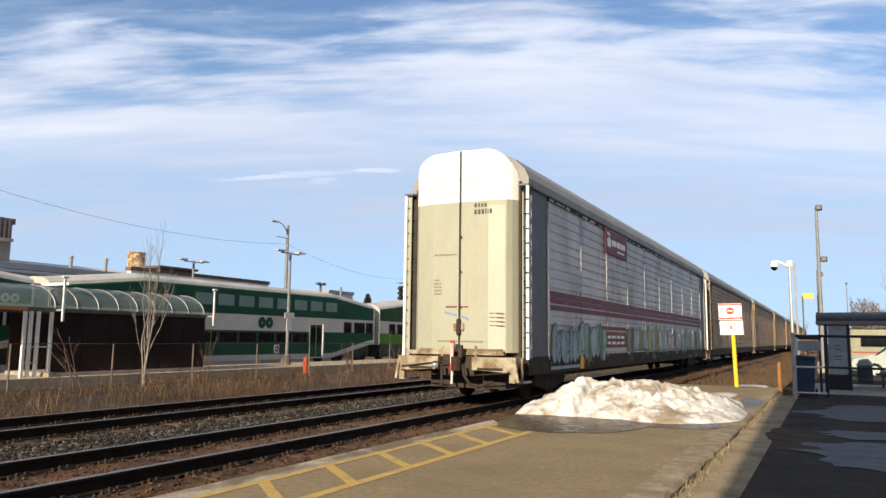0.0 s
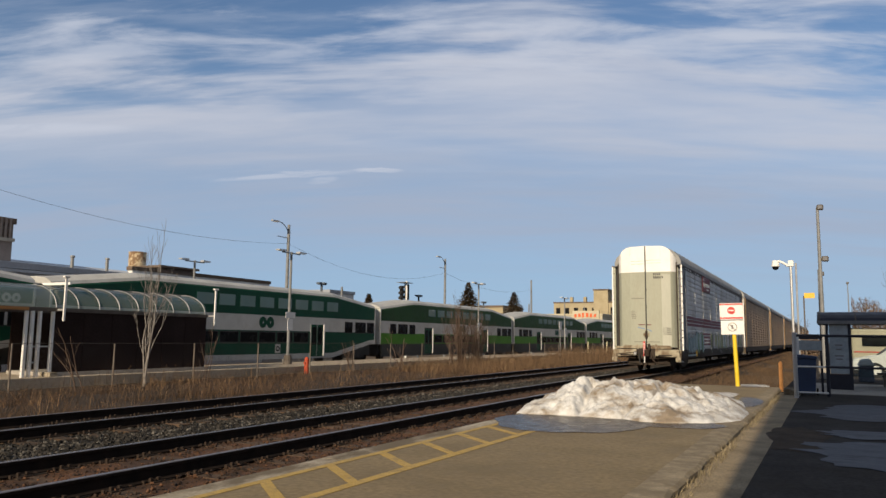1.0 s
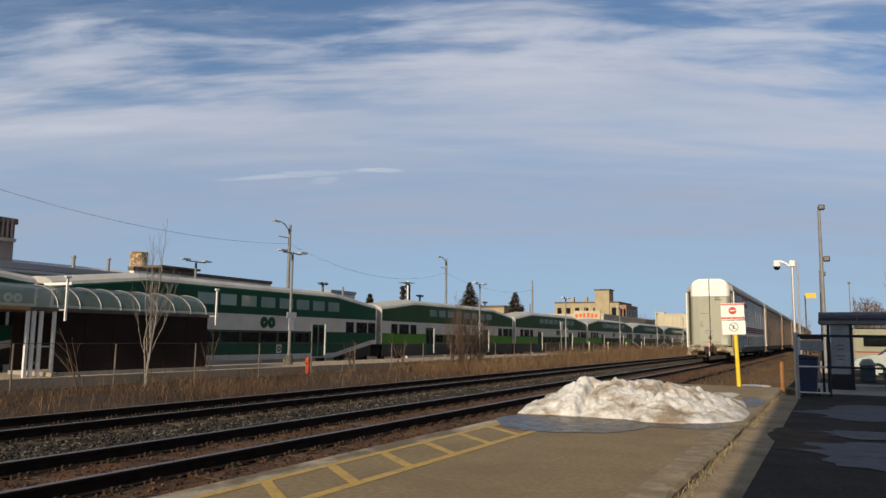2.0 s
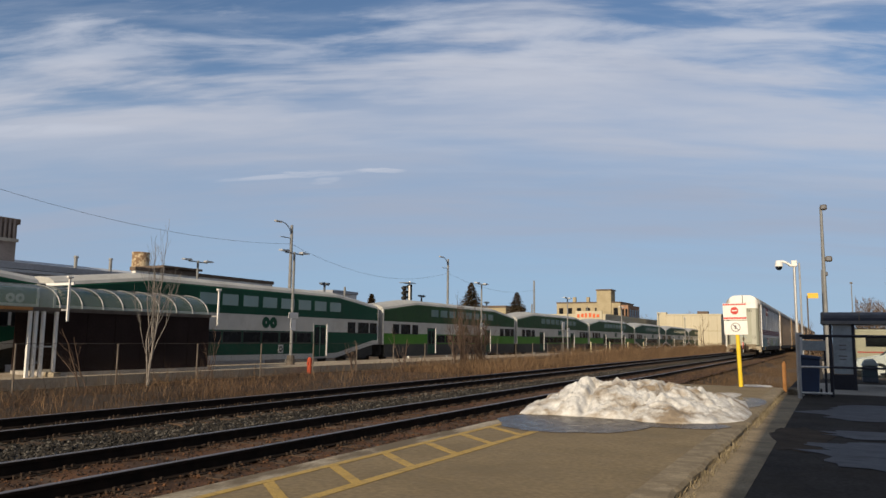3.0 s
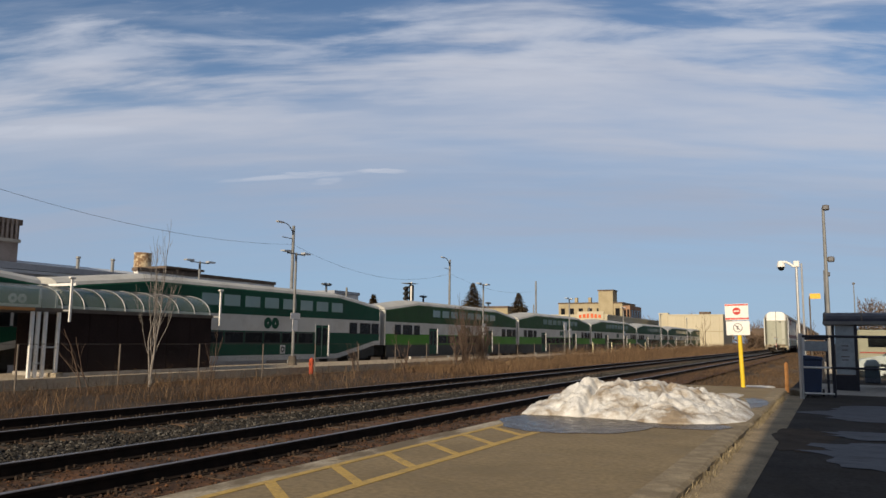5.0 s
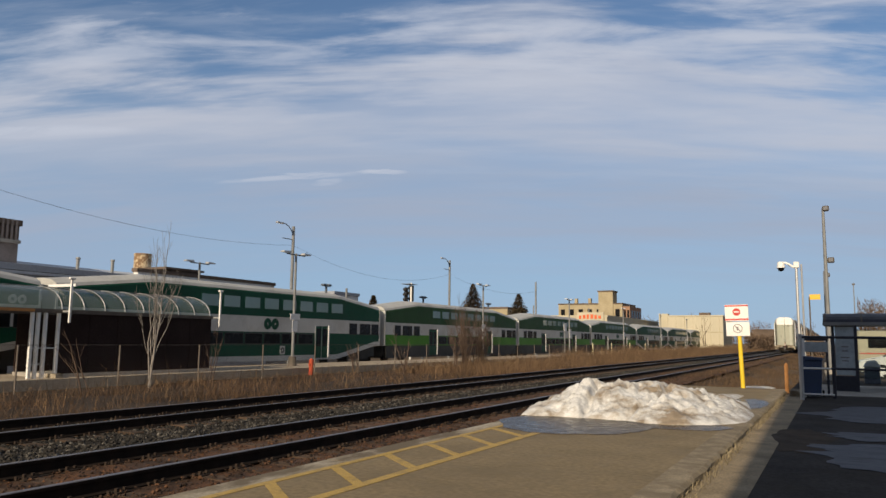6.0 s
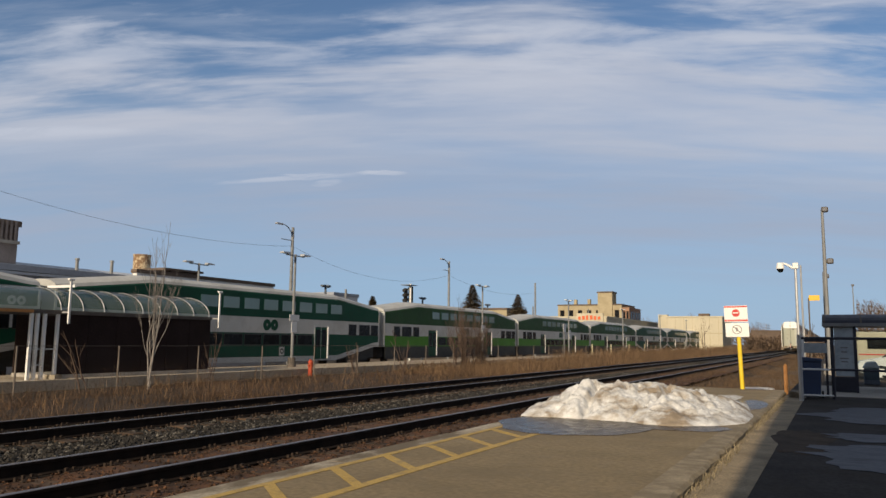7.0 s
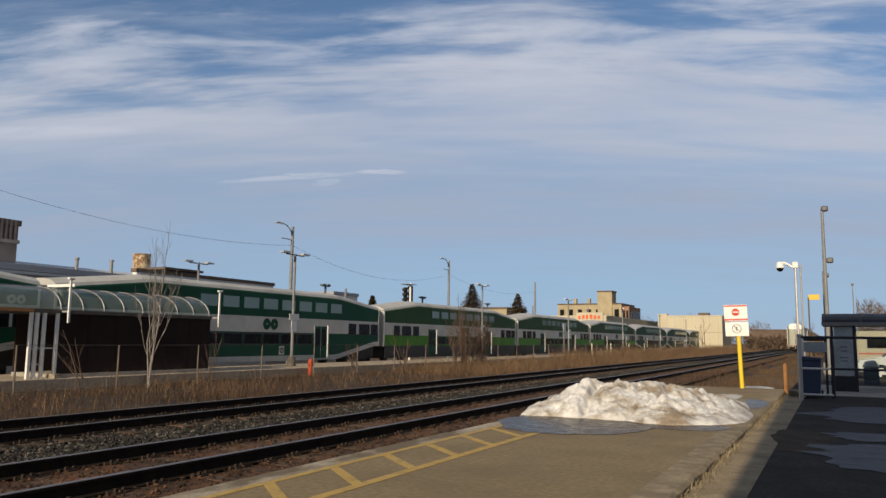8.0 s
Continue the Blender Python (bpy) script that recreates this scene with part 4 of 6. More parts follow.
for k in range(2, 8):
    train.append(copy_thing(train[1], pose(TRACK_1, 15.1 + CAR_PITCH * k, 0)))


# ---- standing commuter train ----
COACH = 25.9
COACH_Z = -0.45  # rail level under it


def coach(m, scheme, label):
    """Double-deck coach, y from 0 to its length, x = 0 on its axis, z in the place's heights."""
    c = thing("commuter_coach", m, label, "train coach", "coaches of the commuter train")
    stations = [(0.35, 3.50, 0.92), (1.0, 3.56, 0.90), (5.2, 4.05, 0.10), (5.6, 4.06, 0.06), (12.9, 4.06, 0.06), (20.3, 4.06, 0.06), (20.7, 4.05, 0.10), (24.9, 3.56, 0.90), (25.55, 3.50, 0.92)]

    def at(y, col):
        for a, b in zip(stations, stations[1:]):
            if a[0] <= y <= b[0]:
                return a[col] + (b[col] - a[col]) * (y - a[0]) / (b[0] - a[0])
        return stations[-1][col]

    def loft(ys, section, closed=True):
        bm = B()
        rings = [[bm.verts.new((x, y, z)) for x, z in section(y)] for y in ys]
        n = len(rings[0])
        for A, C in zip(rings, rings[1:]):
            for k in range(n if closed else n - 1):
                bm.faces.new((A[k], A[(k + 1) % n], C[(k + 1) % n], C[k]))
        if closed:
            bm.faces.new(rings[0][::-1]), bm.faces.new(rings[-1])
        return bm

    ys = [s[0] for s in stations]
    body = part("body", loft(ys, lambda y: [(-1.5, at(y, 2)), (1.5, at(y, 2)), (1.5, at(y, 1) - 0.12), (1.42, at(y, 1)), (-1.42, at(y, 1)), (-1.5, at(y, 1) - 0.12)]), M["coach_green" if scheme == "old" else "coach_olive"], c, "dark green steel body")
    part("roof", loft(ys, lambda y: [(-1.47, at(y, 1) - 0.05), (1.47, at(y, 1) - 0.05), (1.40, at(y, 1) + 0.10), (1.05, at(y, 1) + 0.27), (0.4, at(y, 1) + 0.35), (-0.4, at(y, 1) + 0.35), (-1.05, at(y, 1) + 0.27), (-1.40, at(y, 1) + 0.10)]), M["coach_roof"], c, "pale roof", smooth=False)

    def band(name, z0, z1, y0, y1, material, x=1.506, lab=""):
        return part(name, box(B(), x - 0.012, x, y0, y1, z0, z1), M[material], c, lab)

    band("white_band", 1.72, 2.61, 0.36, 25.54, "coach_white", lab="white waist band")
    if scheme == "old":
        # white skirt stripe that follows the dropped belly
        bm = B()
        pts_lo = [(y, at(y, 2) + 0.0) for y in ys]
        pts_hi = [(y, at(y, 2) + 0.30) for y in ys]
        lo = [bm.verts.new((1.506, y, z)) for y, z in pts_lo]
        hi = [bm.verts.new((1.506, y, z)) for y, z in pts_hi]
        for k in range(len(lo) - 1):
            bm.faces.new((lo[k], lo[k + 1], hi[k + 1], hi[k]))
        bmesh.ops.solidify(bm, geom=bm.faces[:], thickness=0.012)
        part("skirt_stripe", bm, M["coach_white"], c, "white skirt stripe")
    else:
        band("lime_band", 0.92, 1.72, 0.36, 25.54, "coach_lime", lab="bright green lower band")
        band("skirt", 0.02, 0.915, 0.5, 25.4, "coach_dark", lab="dark skirt")
    # upper windows
    for k in range(8):
        y = 8.46 + 1.61 * k
        if scheme == "old":
            f = part("upper_window", box(B(), 1.49, 1.51, y - 0.05, y + 1.25, 3.00, 3.70), M["coach_green"], c, bevel=0.008)
            part("pane", box(B(), 1.508, 1.514, y, y + 1.2, 3.05, 3.65), M["window_tint"], f)
        else:
            f = part("upper_window", box(B(), 1.49, 1.51, y - 0.85, y + 0.45, 3.10, 3.75), M["coach_green"], c, bevel=0.008)
            part("pane", box(B(), 1.508, 1.514, y - 0.8, y + 0.4, 3.15, 3.70), M["window_tint"], f)
    # lower saloon windows
    for k in range(6):
        y = 8.7 + 1.55 * k
        f = part("lower_window", box(B(), 1.50, 1.512, y - 0.05, y + 1.4, 1.02, 1.66), M["coach_dark"], c)
        part("pane", box(B(), 1.511, 1.516, y, y + 1.35, 1.07, 1.61), M["window_dark"], f)
    for y0, y1 in ((1.74, 2.56), (2.9, 4.25), (4.6, 5.45), (21.8, 22.65), (23.05, 24.3), (24.5, 25.35)):
        f = part("end_window", box(B(), 1.50, 1.514, y0 - 0.04, y1 + 0.04, 1.66, 2.42), M["coach_dark"], c, bevel=0.006)
        part("pane", box(B(), 1.511, 1.518, y0, y1, 1.70, 2.38), M["window_dark"], f)
    for y0 in (7.05, 18.1):
        d = part("door", box(B(), 1.50, 1.515, y0 - 0.05, y0 + 1.3, 0.12, 2.22), M["coach_white" if scheme == "old" else "coach_dark"], c, "double sliding door")
        for j in (0, 1):
            lf = part("door_leaf", box(B(), 1.513, 1.52, y0 + 0.02 + 0.63 * j, y0 + 0.61 + 0.63 * j, 0.16, 2.16), M["coach_green"], d)
            part("door_pane", box(B(), 1.519, 1.524, y0 + 0.1 + 0.63 * j, y0 + 0.53 + 0.63 * j, 0.9, 2.0), M["window_dark"], d)
        part("door_edge", box(B(), 1.50, 1.56, y0 + 1.30, y0 + 1.40, 0.20, 2.20), M["cap"], c, "bright door edge strip")
    # round emblem of two rings, drawn as plain shapes
    lg = part("emblem", box(B(), 1.507, 1.510, 13.32, 14.5, 2.10, 2.16), M["coach_green"], c, "dark green emblem of two round shapes")
    for yc in (13.60, 14.24):
        part("ring", cyl(B(), (1.507, yc, 2.19), (1.511, yc, 2.19), 0.33, n=20), M["coach_green"], lg)
        part("ring_hole", box(B(), 1.511, 1.514, yc - 0.02, yc + 0.04, 2.13, 2.25), M["coach_white"], lg, bevel=0.0)
    for ya in (0.35, 25.50):
        part("end_frame", box(B(), -1.40, 1.51, ya - 0.03, ya + 0.08, 0.9, 3.45), M["coach_white"], c, "white end post")
    part("gangway", box(B(), -0.6, 0.6, -0.02, 0.33, 0.9, 2.9), M["rubber"], c)
    part("underframe", box(B(), -1.2, 1.2, 0.6, 25.3, 0.15, 0.89), M["coach_dark"], c)
    for yc in (2.7, 23.2):
        tr = part("bogie", box(B(), -1.25, 1.25, yc - 1.3, yc + 1.3, 0.0, 0.4), M["coach_dark"], c)
        for a in (-1.2, 1.2):
            for s in (-1, 1):
                part("wheel", cyl(B(), (s * 0.69, yc + a, COACH_Z + 0.42), (s * 0.82, yc + a, COACH_Z + 0.42), 0.42, n=18), M["rubber"], tr)
    return c


first = coach(pose(TRACK_3, 19.6, 0), "old", "green and white double-deck commuter coach standing at its platform")
plate = part("access_sign", box(B(), 1.507, 1.515, 14.75, 15.2, 0.42, 0.92), M["coach_white"], first, "white access sign with a dark disc")
part("symbol", cyl(B(), (1.515, 14.97, 0.67), (1.519, 14.97, 0.67), 0.17, n=18), M["coach_dark"], plate)
part("symbol_dot", cyl(B(), (1.519, 14.97, 0.67), (1.522, 14.97, 0.67), 0.08, n=12), M["coach_white"], plate)
tail = copy_thing(first, pose(TRACK_3, 19.6 - COACH, 0))
tail_sign = part("white_emblem", box(B(), 1.507, 1.509, 24.2, 24.9, 2.80, 2.84), M["coach_white"], tail, "white emblem of two round shapes")
for yc in (24.36, 24.76):
    part("ring", cyl(B(), (1.507, yc, 2.82), (1.511, yc, 2.82), 0.19, n=18), M["coach_white"], tail_sign)
    part("ring_hole", cyl(B(), (1.511, yc, 2.82), (1.514, yc, 2.82), 0.07, n=12), M["coach_green"], tail_sign)
second = coach(pose(TRACK_3, 19.6 + COACH, 0), "new", "dark green, white and lime double-deck commuter coach at its platform")
for k in range(2, 7):
    copy_thing(second if k < 4 else first, pose(TRACK_3, 19.6 + COACH * k, 0))

# ---- far platform with its shelter, lamps and fence ----
GP = -0.10  # its level
GX0, GX1 = -28.0, -24.0


M["concrete_pale"] = mat("pale_concrete", (0.38, 0.315, 0.235), (0.48, 0.40, 0.305), 0.6, 0.9, bump=0.003, fine=0.15)


def far_platform():
    p = thing("far_platform", pose(0, 0, 0), "long low concrete platform beside the commuter train", "platform", kind="structure")
    part("platform_slab", box(B(), GX0, GX1 - 0.45, -30, 190, -0.85, GP), M["concrete_pale"], p)
    y = -30.0
    while y < 190:
        part("edge_slab", box(B(), GX1 - 0.445, GX1, y + 0.01, y + 3.99, -0.85, GP + 0.003), M["concrete_pale"], p, bevel=0.015)
        y += 4
    return p


far_platform()


def shelter():
    s = thing("platform_shelter", pose(0, 0, GP), "dark brown platform shelter with an arched glazed roof", "shelter")
    x, y0, y1 = -24.45, 17.0, 24.3
    part("plinth", box(B(), x - 2.5, x + 0.06, y0, y1, 0, 0.14), M["concrete_grey"], s)
    n = 6
    w = (y1 - y0) / n
    for k in range(n):
        part("wall_panel", box(B(), x - 0.05, x, y0 + k * w + 0.01, y0 + (k + 1) * w - 0.01, 0.14, 2.28), M["brown_wall"], s)
    part("wall_rail", box(B(), x - 0.06, x + 0.03, y0, y1, 1.08, 1.14), M["brown_wall"], s)
    part("end_wall", box(B(), x - 2.4, x - 0.06, y1 - 0.05, y1, 0.14, 2.28), M["brown_wall"], s)
    part("back_wall", box(B(), x - 2.45, x - 2.4, y0, y1, 0.14, 2.28), M["brown_wall"], s)
    part("eave_beam", box(B(), x - 0.05, x + 0.06, y0 - 4, y1, 2.28, 2.42), M["pole_dark"], s)
    part("back_beam", box(B(), x - 2.46, x - 2.36, y0 - 4, y1, 2.28, 2.42), M["pole_dark"], s)
    R, xc = 1.5, x - 1.5

    def arc(y, r):
        return [(xc + r * math.cos(a), y, 2.42 + r * 0.57 * math.sin(a)) for a in [math.pi / 2 * k / 9 for k in range(10)]]
    bm = B()
    A = [bm.verts.new(v) for v in arc(y0 - 4, R)]
    C = [bm.verts.new(v) for v in arc(y1, R)]
    for k in range(9):
        bm.faces.new((A[k], A[k + 1], C[k + 1], C[k]))
    bmesh.ops.solidify(bm, geom=bm.faces[:], thickness=0.012)
    g = part("arched_glazing", bm, M["glazing"], s, "scuffed clear vaulted glazing", smooth=True)
    g.visible_shadow = False
    part("flat_roof", box(B(), x - 2.5, xc, y0 - 4, y1, 3.24, 3.30), M["pole_grey"], s)
    for k in range(9):
        y = y0 + 0.06 + 0.889 * k
        bm = B()
        P = arc(y, R + 0.015)
        for a, c in zip(P, P[1:]):
            cyl(bm, a, c, 0.015, n=6)
        part("rib", bm, M["alu"], s, "pale metal rib")
    for y in (y0 + 0.1, y1 + 0.08):
        br = part("roof_bracket", box(B(), x + 0.37, x + 0.43, y - 0.035, y + 0.035, 1.95, 3.55), M["cap"], s, "white hanging bracket")
        part("bracket_head", box(B(), x + 0.34, x + 0.46, y - 0.12, y + 0.12, 3.48, 3.56), M["cap"], br, bevel=0.02)
        part("bracket_arm", box(B(), x + 0.0, x + 0.36, y - 0.03, y + 0.03, 2.32, 2.38), M["alu"], br)
    part("rusty_eave", box(B(), x + 0.065, x + 0.09, y0 - 4, y0 - 1.0, 2.30, 2.40), M["orange_post"], s, "rust-orange eave strip")
    for y in (y0 - 0.04, y0 - 0.53, y0 - 0.80, y0 - 1.02):
        part("post", box(B(), x - 0.05, x + 0.05, y - 0.05, y + 0.05, 0.0, 2.28), M["cap"], s)
    part("kerb_block", box(B(), x - 0.2, x + 0.35, y0 - 0.25, y0 + 0.05, 0, 0.16), M["concrete"], s, bevel=0.02)
    part("rail", cyl(B(), (x, y0 - 1.02, 1.05), (x, y0, 1.05), 0.025, n=6), M["alu"], s)
    part("rail", cyl(B(), (x, y0 - 1.02, 0.5), (x, y0 - 0.53, 0.5), 0.025, n=6), M["alu"], s)
    part("roof_end_plate", box(B(), x - 1.9, x - 0.3, y0 + 0.75, y0 + 0.81, 3.30, 3.40), M["white"], s)
    return s


shelter()


def lamp_post(x, y, h, z0, twin=True, sign=True):
    p = thing("platform_lamp", pose(x, y, z0), "grey steel lamp post with a crossbar of flat luminaires", "lamp post", "platform lamps")
    part("shaft", cyl(B(), (0, 0, 0), (0, 0, h), 0.085, 0.065, n=10), M["pole_grey"], p)
    part("base", cyl(B(), (0, 0, 0), (0, 0, 0.5), 0.24, 0.2, n=12), M["pole_dark"], p)
    part("crossbar", box(B(), -0.03, 0.03, -0.75, 0.75, h - 0.1, h - 0.04), M["pole_grey"], p)
    for s in (-1, 1):
        part("luminaire", prism(B(), [(s * 0.55, h - 0.03), (s * 1.15, h - 0.02), (s * 1.15, h + 0.05), (s * 0.6, h + 0.08)], -0.14, 0.14, "x"), M["alu"], p)
    if sign:
        part("notice", box(B(), 0.08, 0.10, -0.40, 0.40, 2.48, 2.80), M["white"], p, "white notice plate")
        part("notice", box(B(), 0.08, 0.10, -0.22, 0.22, 1.85, 2.44), M["white"], p, "white notice plate")
    return p


main_lamp = lamp_post(-26.0, 31.85, 6.1, GP)
for y in (56.4, 79.2, 103, 128, 153):
    copy_thing(main_lamp, pose(-26.0, y, GP))
copy_thing(main_lamp, pose(-34.0, 32.6, -0.2))


def utility_pole(x, y, h, arm=True):
    p = thing("utility_pole", pose(x, y, -0.7), "tall weathered pole with a curved street-lamp arm", "utility pole", "tall poles")
    part("shaft", cyl(B(), (0, 0, 0), (0, 0, h), 0.15, 0.11, n=10), M["pole_grey"], p)
    if arm:
        bm = B()
        pts = [(0, -1.35 * (1 - math.cos(a)) * 0.9, h - 1.0 + 1.1 * math.sin(a)) for a in [k * math.pi / 12 for k in range(7)]]
        for a, c in zip(pts, pts[1:]):
            cyl(bm, a, c, 0.035, n=6)
        part("arm", bm, M["pole_grey"], p)
        part("lamp_head", box(B(), -0.12, 0.12, pts[-1][1] - 0.75, pts[-1][1], h + 0.02, h + 0.14), M["alu"], p, bevel=0.03)
        part("lower_arm", box(B(), -0.03, 0.03, -1.3, 0, h - 1.05, h - 1.0), M["pole_grey"], p)
    return p


utility_pole(-36.5, 44.3, 10.6)
utility_pole(-36.5, 70.5, 10.6)
for x, y, h in ((-36.5, 96.6, 10.2), (-45, 63.5, 7.3), (-45, 118, 8.0), (-45, 150, 9.0)):
    utility_pole(x, y, h, False)

# ---- dead grass, shrubs, trees ----


def blades(name, label, count, x0, x1, y0, y1, zf, hmin, hmax, material, seed, wide=0.018, clump=0.35, power=2.0):
    """Many tapered blades, thinner on the ground where a noise field is low."""
    rng = np.random.default_rng(seed)
    verts, faces = [], []
    made = 0
    while made < count:
        u = rng.random() ** power
        x, y = x0 + (x1 - x0) * rng.random(), y0 + (y1 - y0) * u
        d = noise.noise(Vector((x * 0.6, y * 0.25, seed)))
        if rng.random() > clump + d * 1.2:
            if rng.random() > 0.15:
                continue
        h = hmin + (hmax - hmin) * rng.random() ** 1.6 * (0.65 + 0.7 * max(0, d + 0.4))
        w = wide * (0.6 + 0.8 * rng.random()) * (1 + 0.012 * max(0, y))
        a, lean, la = rng.random() * math.pi, rng.random() * 1.2 * h, rng.random() * 2 * math.pi
        cx, cy = math.cos(a) * w / 2, math.sin(a) * w / 2
        lx, ly = math.cos(la) * lean, math.sin(la) * lean
        z = zf(x, y)
        k = len(verts)
        verts += [(x - cx, y - cy, z), (x + cx, y + cy, z), (x + cx * 0.6 + lx * 0.4, y + cy * 0.6 + ly * 0.4, z + h * 0.6),
                  (x - cx * 0.6 + lx * 0.4, y - cy * 0.6 + ly * 0.4, z + h * 0.6), (x + lx, y + ly, z + h)]
        faces += [(k, k + 1, k + 2, k + 3), (k + 3, k + 2, k + 4)]
        made += 1
    me = bpy.data.meshes.new("blades")
    me.from_pydata(verts, [], faces)
    me.materials.append(material)
    return tagged(new(name, me), label, "dry grass", kind="stuff")


def island_mat(name, cols, rough=0.9):
    m = bpy.data.materials.new(name)
    m.use_nodes = True
    nt = m.node_tree
    b = nt.nodes["Principled BSDF"]
    b.inputs["Roughness"].default_value = rough
    geo, rp, co, nz, mx = (nt.nodes.new(t) for t in ("ShaderNodeNewGeometry", "ShaderNodeValToRGB", "ShaderNodeTexCoord", "ShaderNodeTexNoise", "ShaderNodeMix"))
    el = rp.color_ramp.elements
    el[0].color, el[1].color = (*cols[0], 1), (*cols[-1], 1)
    for k, c in enumerate(cols[1:-1]):
        e = el.new((k + 1) / (len(cols) - 1))
        e.color = (*c, 1)
    nt.links.new(geo.outputs["Random Per Island"], rp.inputs[0])
    nz.inputs["Scale"].default_value = 0.35
    nt.links.new(co.outputs["Object"], nz.inputs["Vector"])
    mx.data_type, mx.blend_type = 'RGBA', 'OVERLAY'
    mx.inputs["Factor"].default_value = 0.7
    nt.links.new(rp.outputs[0], mx.inputs["A"]), nt.links.new(nz.outputs[0], mx.inputs["B"])
    nt.links.new(mx.outputs["Result"], b.inputs["Base Color"])
    return m


M["blade"] = island_mat("dry_blades", [(0.055, 0.032, 0.018), (0.105, 0.062, 0.033), (0.155, 0.095, 0.050), (0.24, 0.158, 0.088)])
M["weed"] = island_mat("dark_dead_weeds", [(0.022, 0.013, 0.009), (0.046, 0.025, 0.014), (0.080, 0.045, 0.024), (0.18, 0.11, 0.060)])
M["scrub"] = island_mat("trampled_dead_weeds", [(0.035, 0.022, 0.014), (0.07, 0.042, 0.023), (0.11, 0.068, 0.037), (0.17, 0.11, 0.06)])
M["straw"] = island_mat("pale_straw", [(0.12, 0.095, 0.06), (0.22, 0.18, 0.11), (0.30, 0.25, 0.16)])
M["pebble"] = island_mat("ballast_pebbles", [(0.008, 0.0075, 0.007), (0.013, 0.0115, 0.010), (0.019, 0.0165, 0.014), (0.028, 0.024, 0.020), (0.042, 0.037, 0.032), (0.14, 0.13, 0.115)])
M["gritstone"] = island_mat("rusty_pebbles", [(0.012, 0.007, 0.005), (0.034, 0.017, 0.009), (0.11, 0.05, 0.022)])
M["needle"] = island_mat("dark_needles", [(0.04, 0.034, 0.018), (0.085, 0.06, 0.03), (0.14, 0.09, 0.045)])
M["bush"] = island_mat("far_twigs", [(0.10, 0.065, 0.045), (0.16, 0.11, 0.075), (0.23, 0.165, 0.115)])


def verge(x, y):
    return -0.47


blades("dry_grass", "low dead brown grass and weeds beside the tracks", 46000, -23.6, -14.4, 4, 60, verge, 0.04, 0.30, M["weed"], 3, wide=0.009, power=1.5)
blades("dry_grass", "sparse tall dead stalks among low weeds", 2200, -22.8, -15.5, 6, 50, verge, 0.3, 1.0, M["blade"], 4, wide=0.010, clump=0.2, power=1.3)
blades("dry_grass", "tall dead brown grass along the distant verge", 30000, -22.6, -14.6, 36, 190, verge, 0.2, 0.95, M["blade"], 6, wide=0.012, clump=0.45, power=1.5)
blades("dry_grass", "tall dead grass before the distant platform", 15000, -23.6, -18.5, 66, 190, verge, 0.5, 1.7, M["blade"], 7, wide=0.012, clump=0.4, power=1.3)
blades("dry_grass", "short dead grass and weeds beyond the platform end", 44000, -6.45, -1.5, 25.0, 130, lambda x, y: -0.23 if x < -5.5 else max(-0.5, -0.23 - 0.24 * (x + 5.5)), 0.05, 0.26, M["scrub"], 5, wide=0.009, clump=0.6)
blades("dry_grass", "dead grass along the far track", 5000, -14.7, -13.6, 3, 60, verge, 0.08, 0.4, M["weed"], 8, wide=0.014)
blades("kerb_weeds", "pale dead weeds in the kerb joint", 1500, KERB - 0.01, KERB + 0.13, 4.5, 22, lambda x, y: LOT, 0.02, 0.10, M["straw"], 9, wide=0.01, power=1.3)


def stones(name, label, count, x0, x1, y0, y1, z, smin, smax, material, seed, power=1.8, keep=None):
    rng = np.random.default_rng(seed)
    verts, faces = [], []
    octo = np.array([(1, 0, 0), (0, 1, 0), (-1, 0, 0), (0, -1, 0), (0.35, 0.3, 1), (-0.4, -0.2, 0.9), (0, 0, -0.7)])
    tri = [(0, 1, 4), (1, 5, 4), (1, 2, 5), (2, 3, 5), (3, 4, 5), (3, 0, 4), (1, 0, 6), (2, 1, 6), (3, 2, 6), (0, 3, 6)]
    made = 0
    while made < count:
        x, y = x0 + (x1 - x0) * rng.random(), y0 + (y1 - y0) * rng.random() ** power
        if keep and not keep(x, y):
            continue
        s = (smin + (smax - smin) * rng.random() ** 2) * np.array([1, rng.uniform(0.6, 1.2), rng.uniform(0.5, 0.9)])
        a = rng.random() * 6.283
        R = np.array([[math.cos(a), -math.sin(a), 0], [math.sin(a), math.cos(a), 0], [0, 0, 1]])
        v = (octo * rng.uniform(0.75, 1.2, (7, 1)) * s) @ R.T + np.array([x, y, z + rng.uniform(-0.01, 0.02)])
        k = len(verts)
        verts += [tuple(r) for r in v]
        faces += [(i + k, j + k, l + k) for i, j, l in tri]
        made += 1
    me = bpy.data.meshes.new("stones")
    me.from_pydata(verts, [], faces)
    me.materials.append(material)
    return tagged(new(name, me), label, "ballast", kind="stuff")


stones("ballast_stones", "loose dark crushed stone between the tracks", 34000, TRACK_2 + 0.82, TRACK_1 - 0.86, 3, 70, -0.20, 0.016, 0.048, M["pebble"], 21)
stones("ballast_stones", "loose dark stones between the far rails", 6000, TRACK_2 - 0.66, TRACK_2 + 0.66, 3, 60, -0.19, 0.02, 0.045, M["pebble"], 22)
stones("ballast_stones", "loose stones on the far shoulder", 6000, TRACK_2 - 2.2, TRACK_2 - 0.84, 3, 60, -0.23, 0.02, 0.05, M["pebble"], 23)
stones("rusty_pebbles", "rust-stained pebbles and debris by the near rails", 4500, TRACK_1 - 0.64, TRACK_1 + 0.64, 2, 50, -0.165, 0.012, 0.032, M["gritstone"], 24)
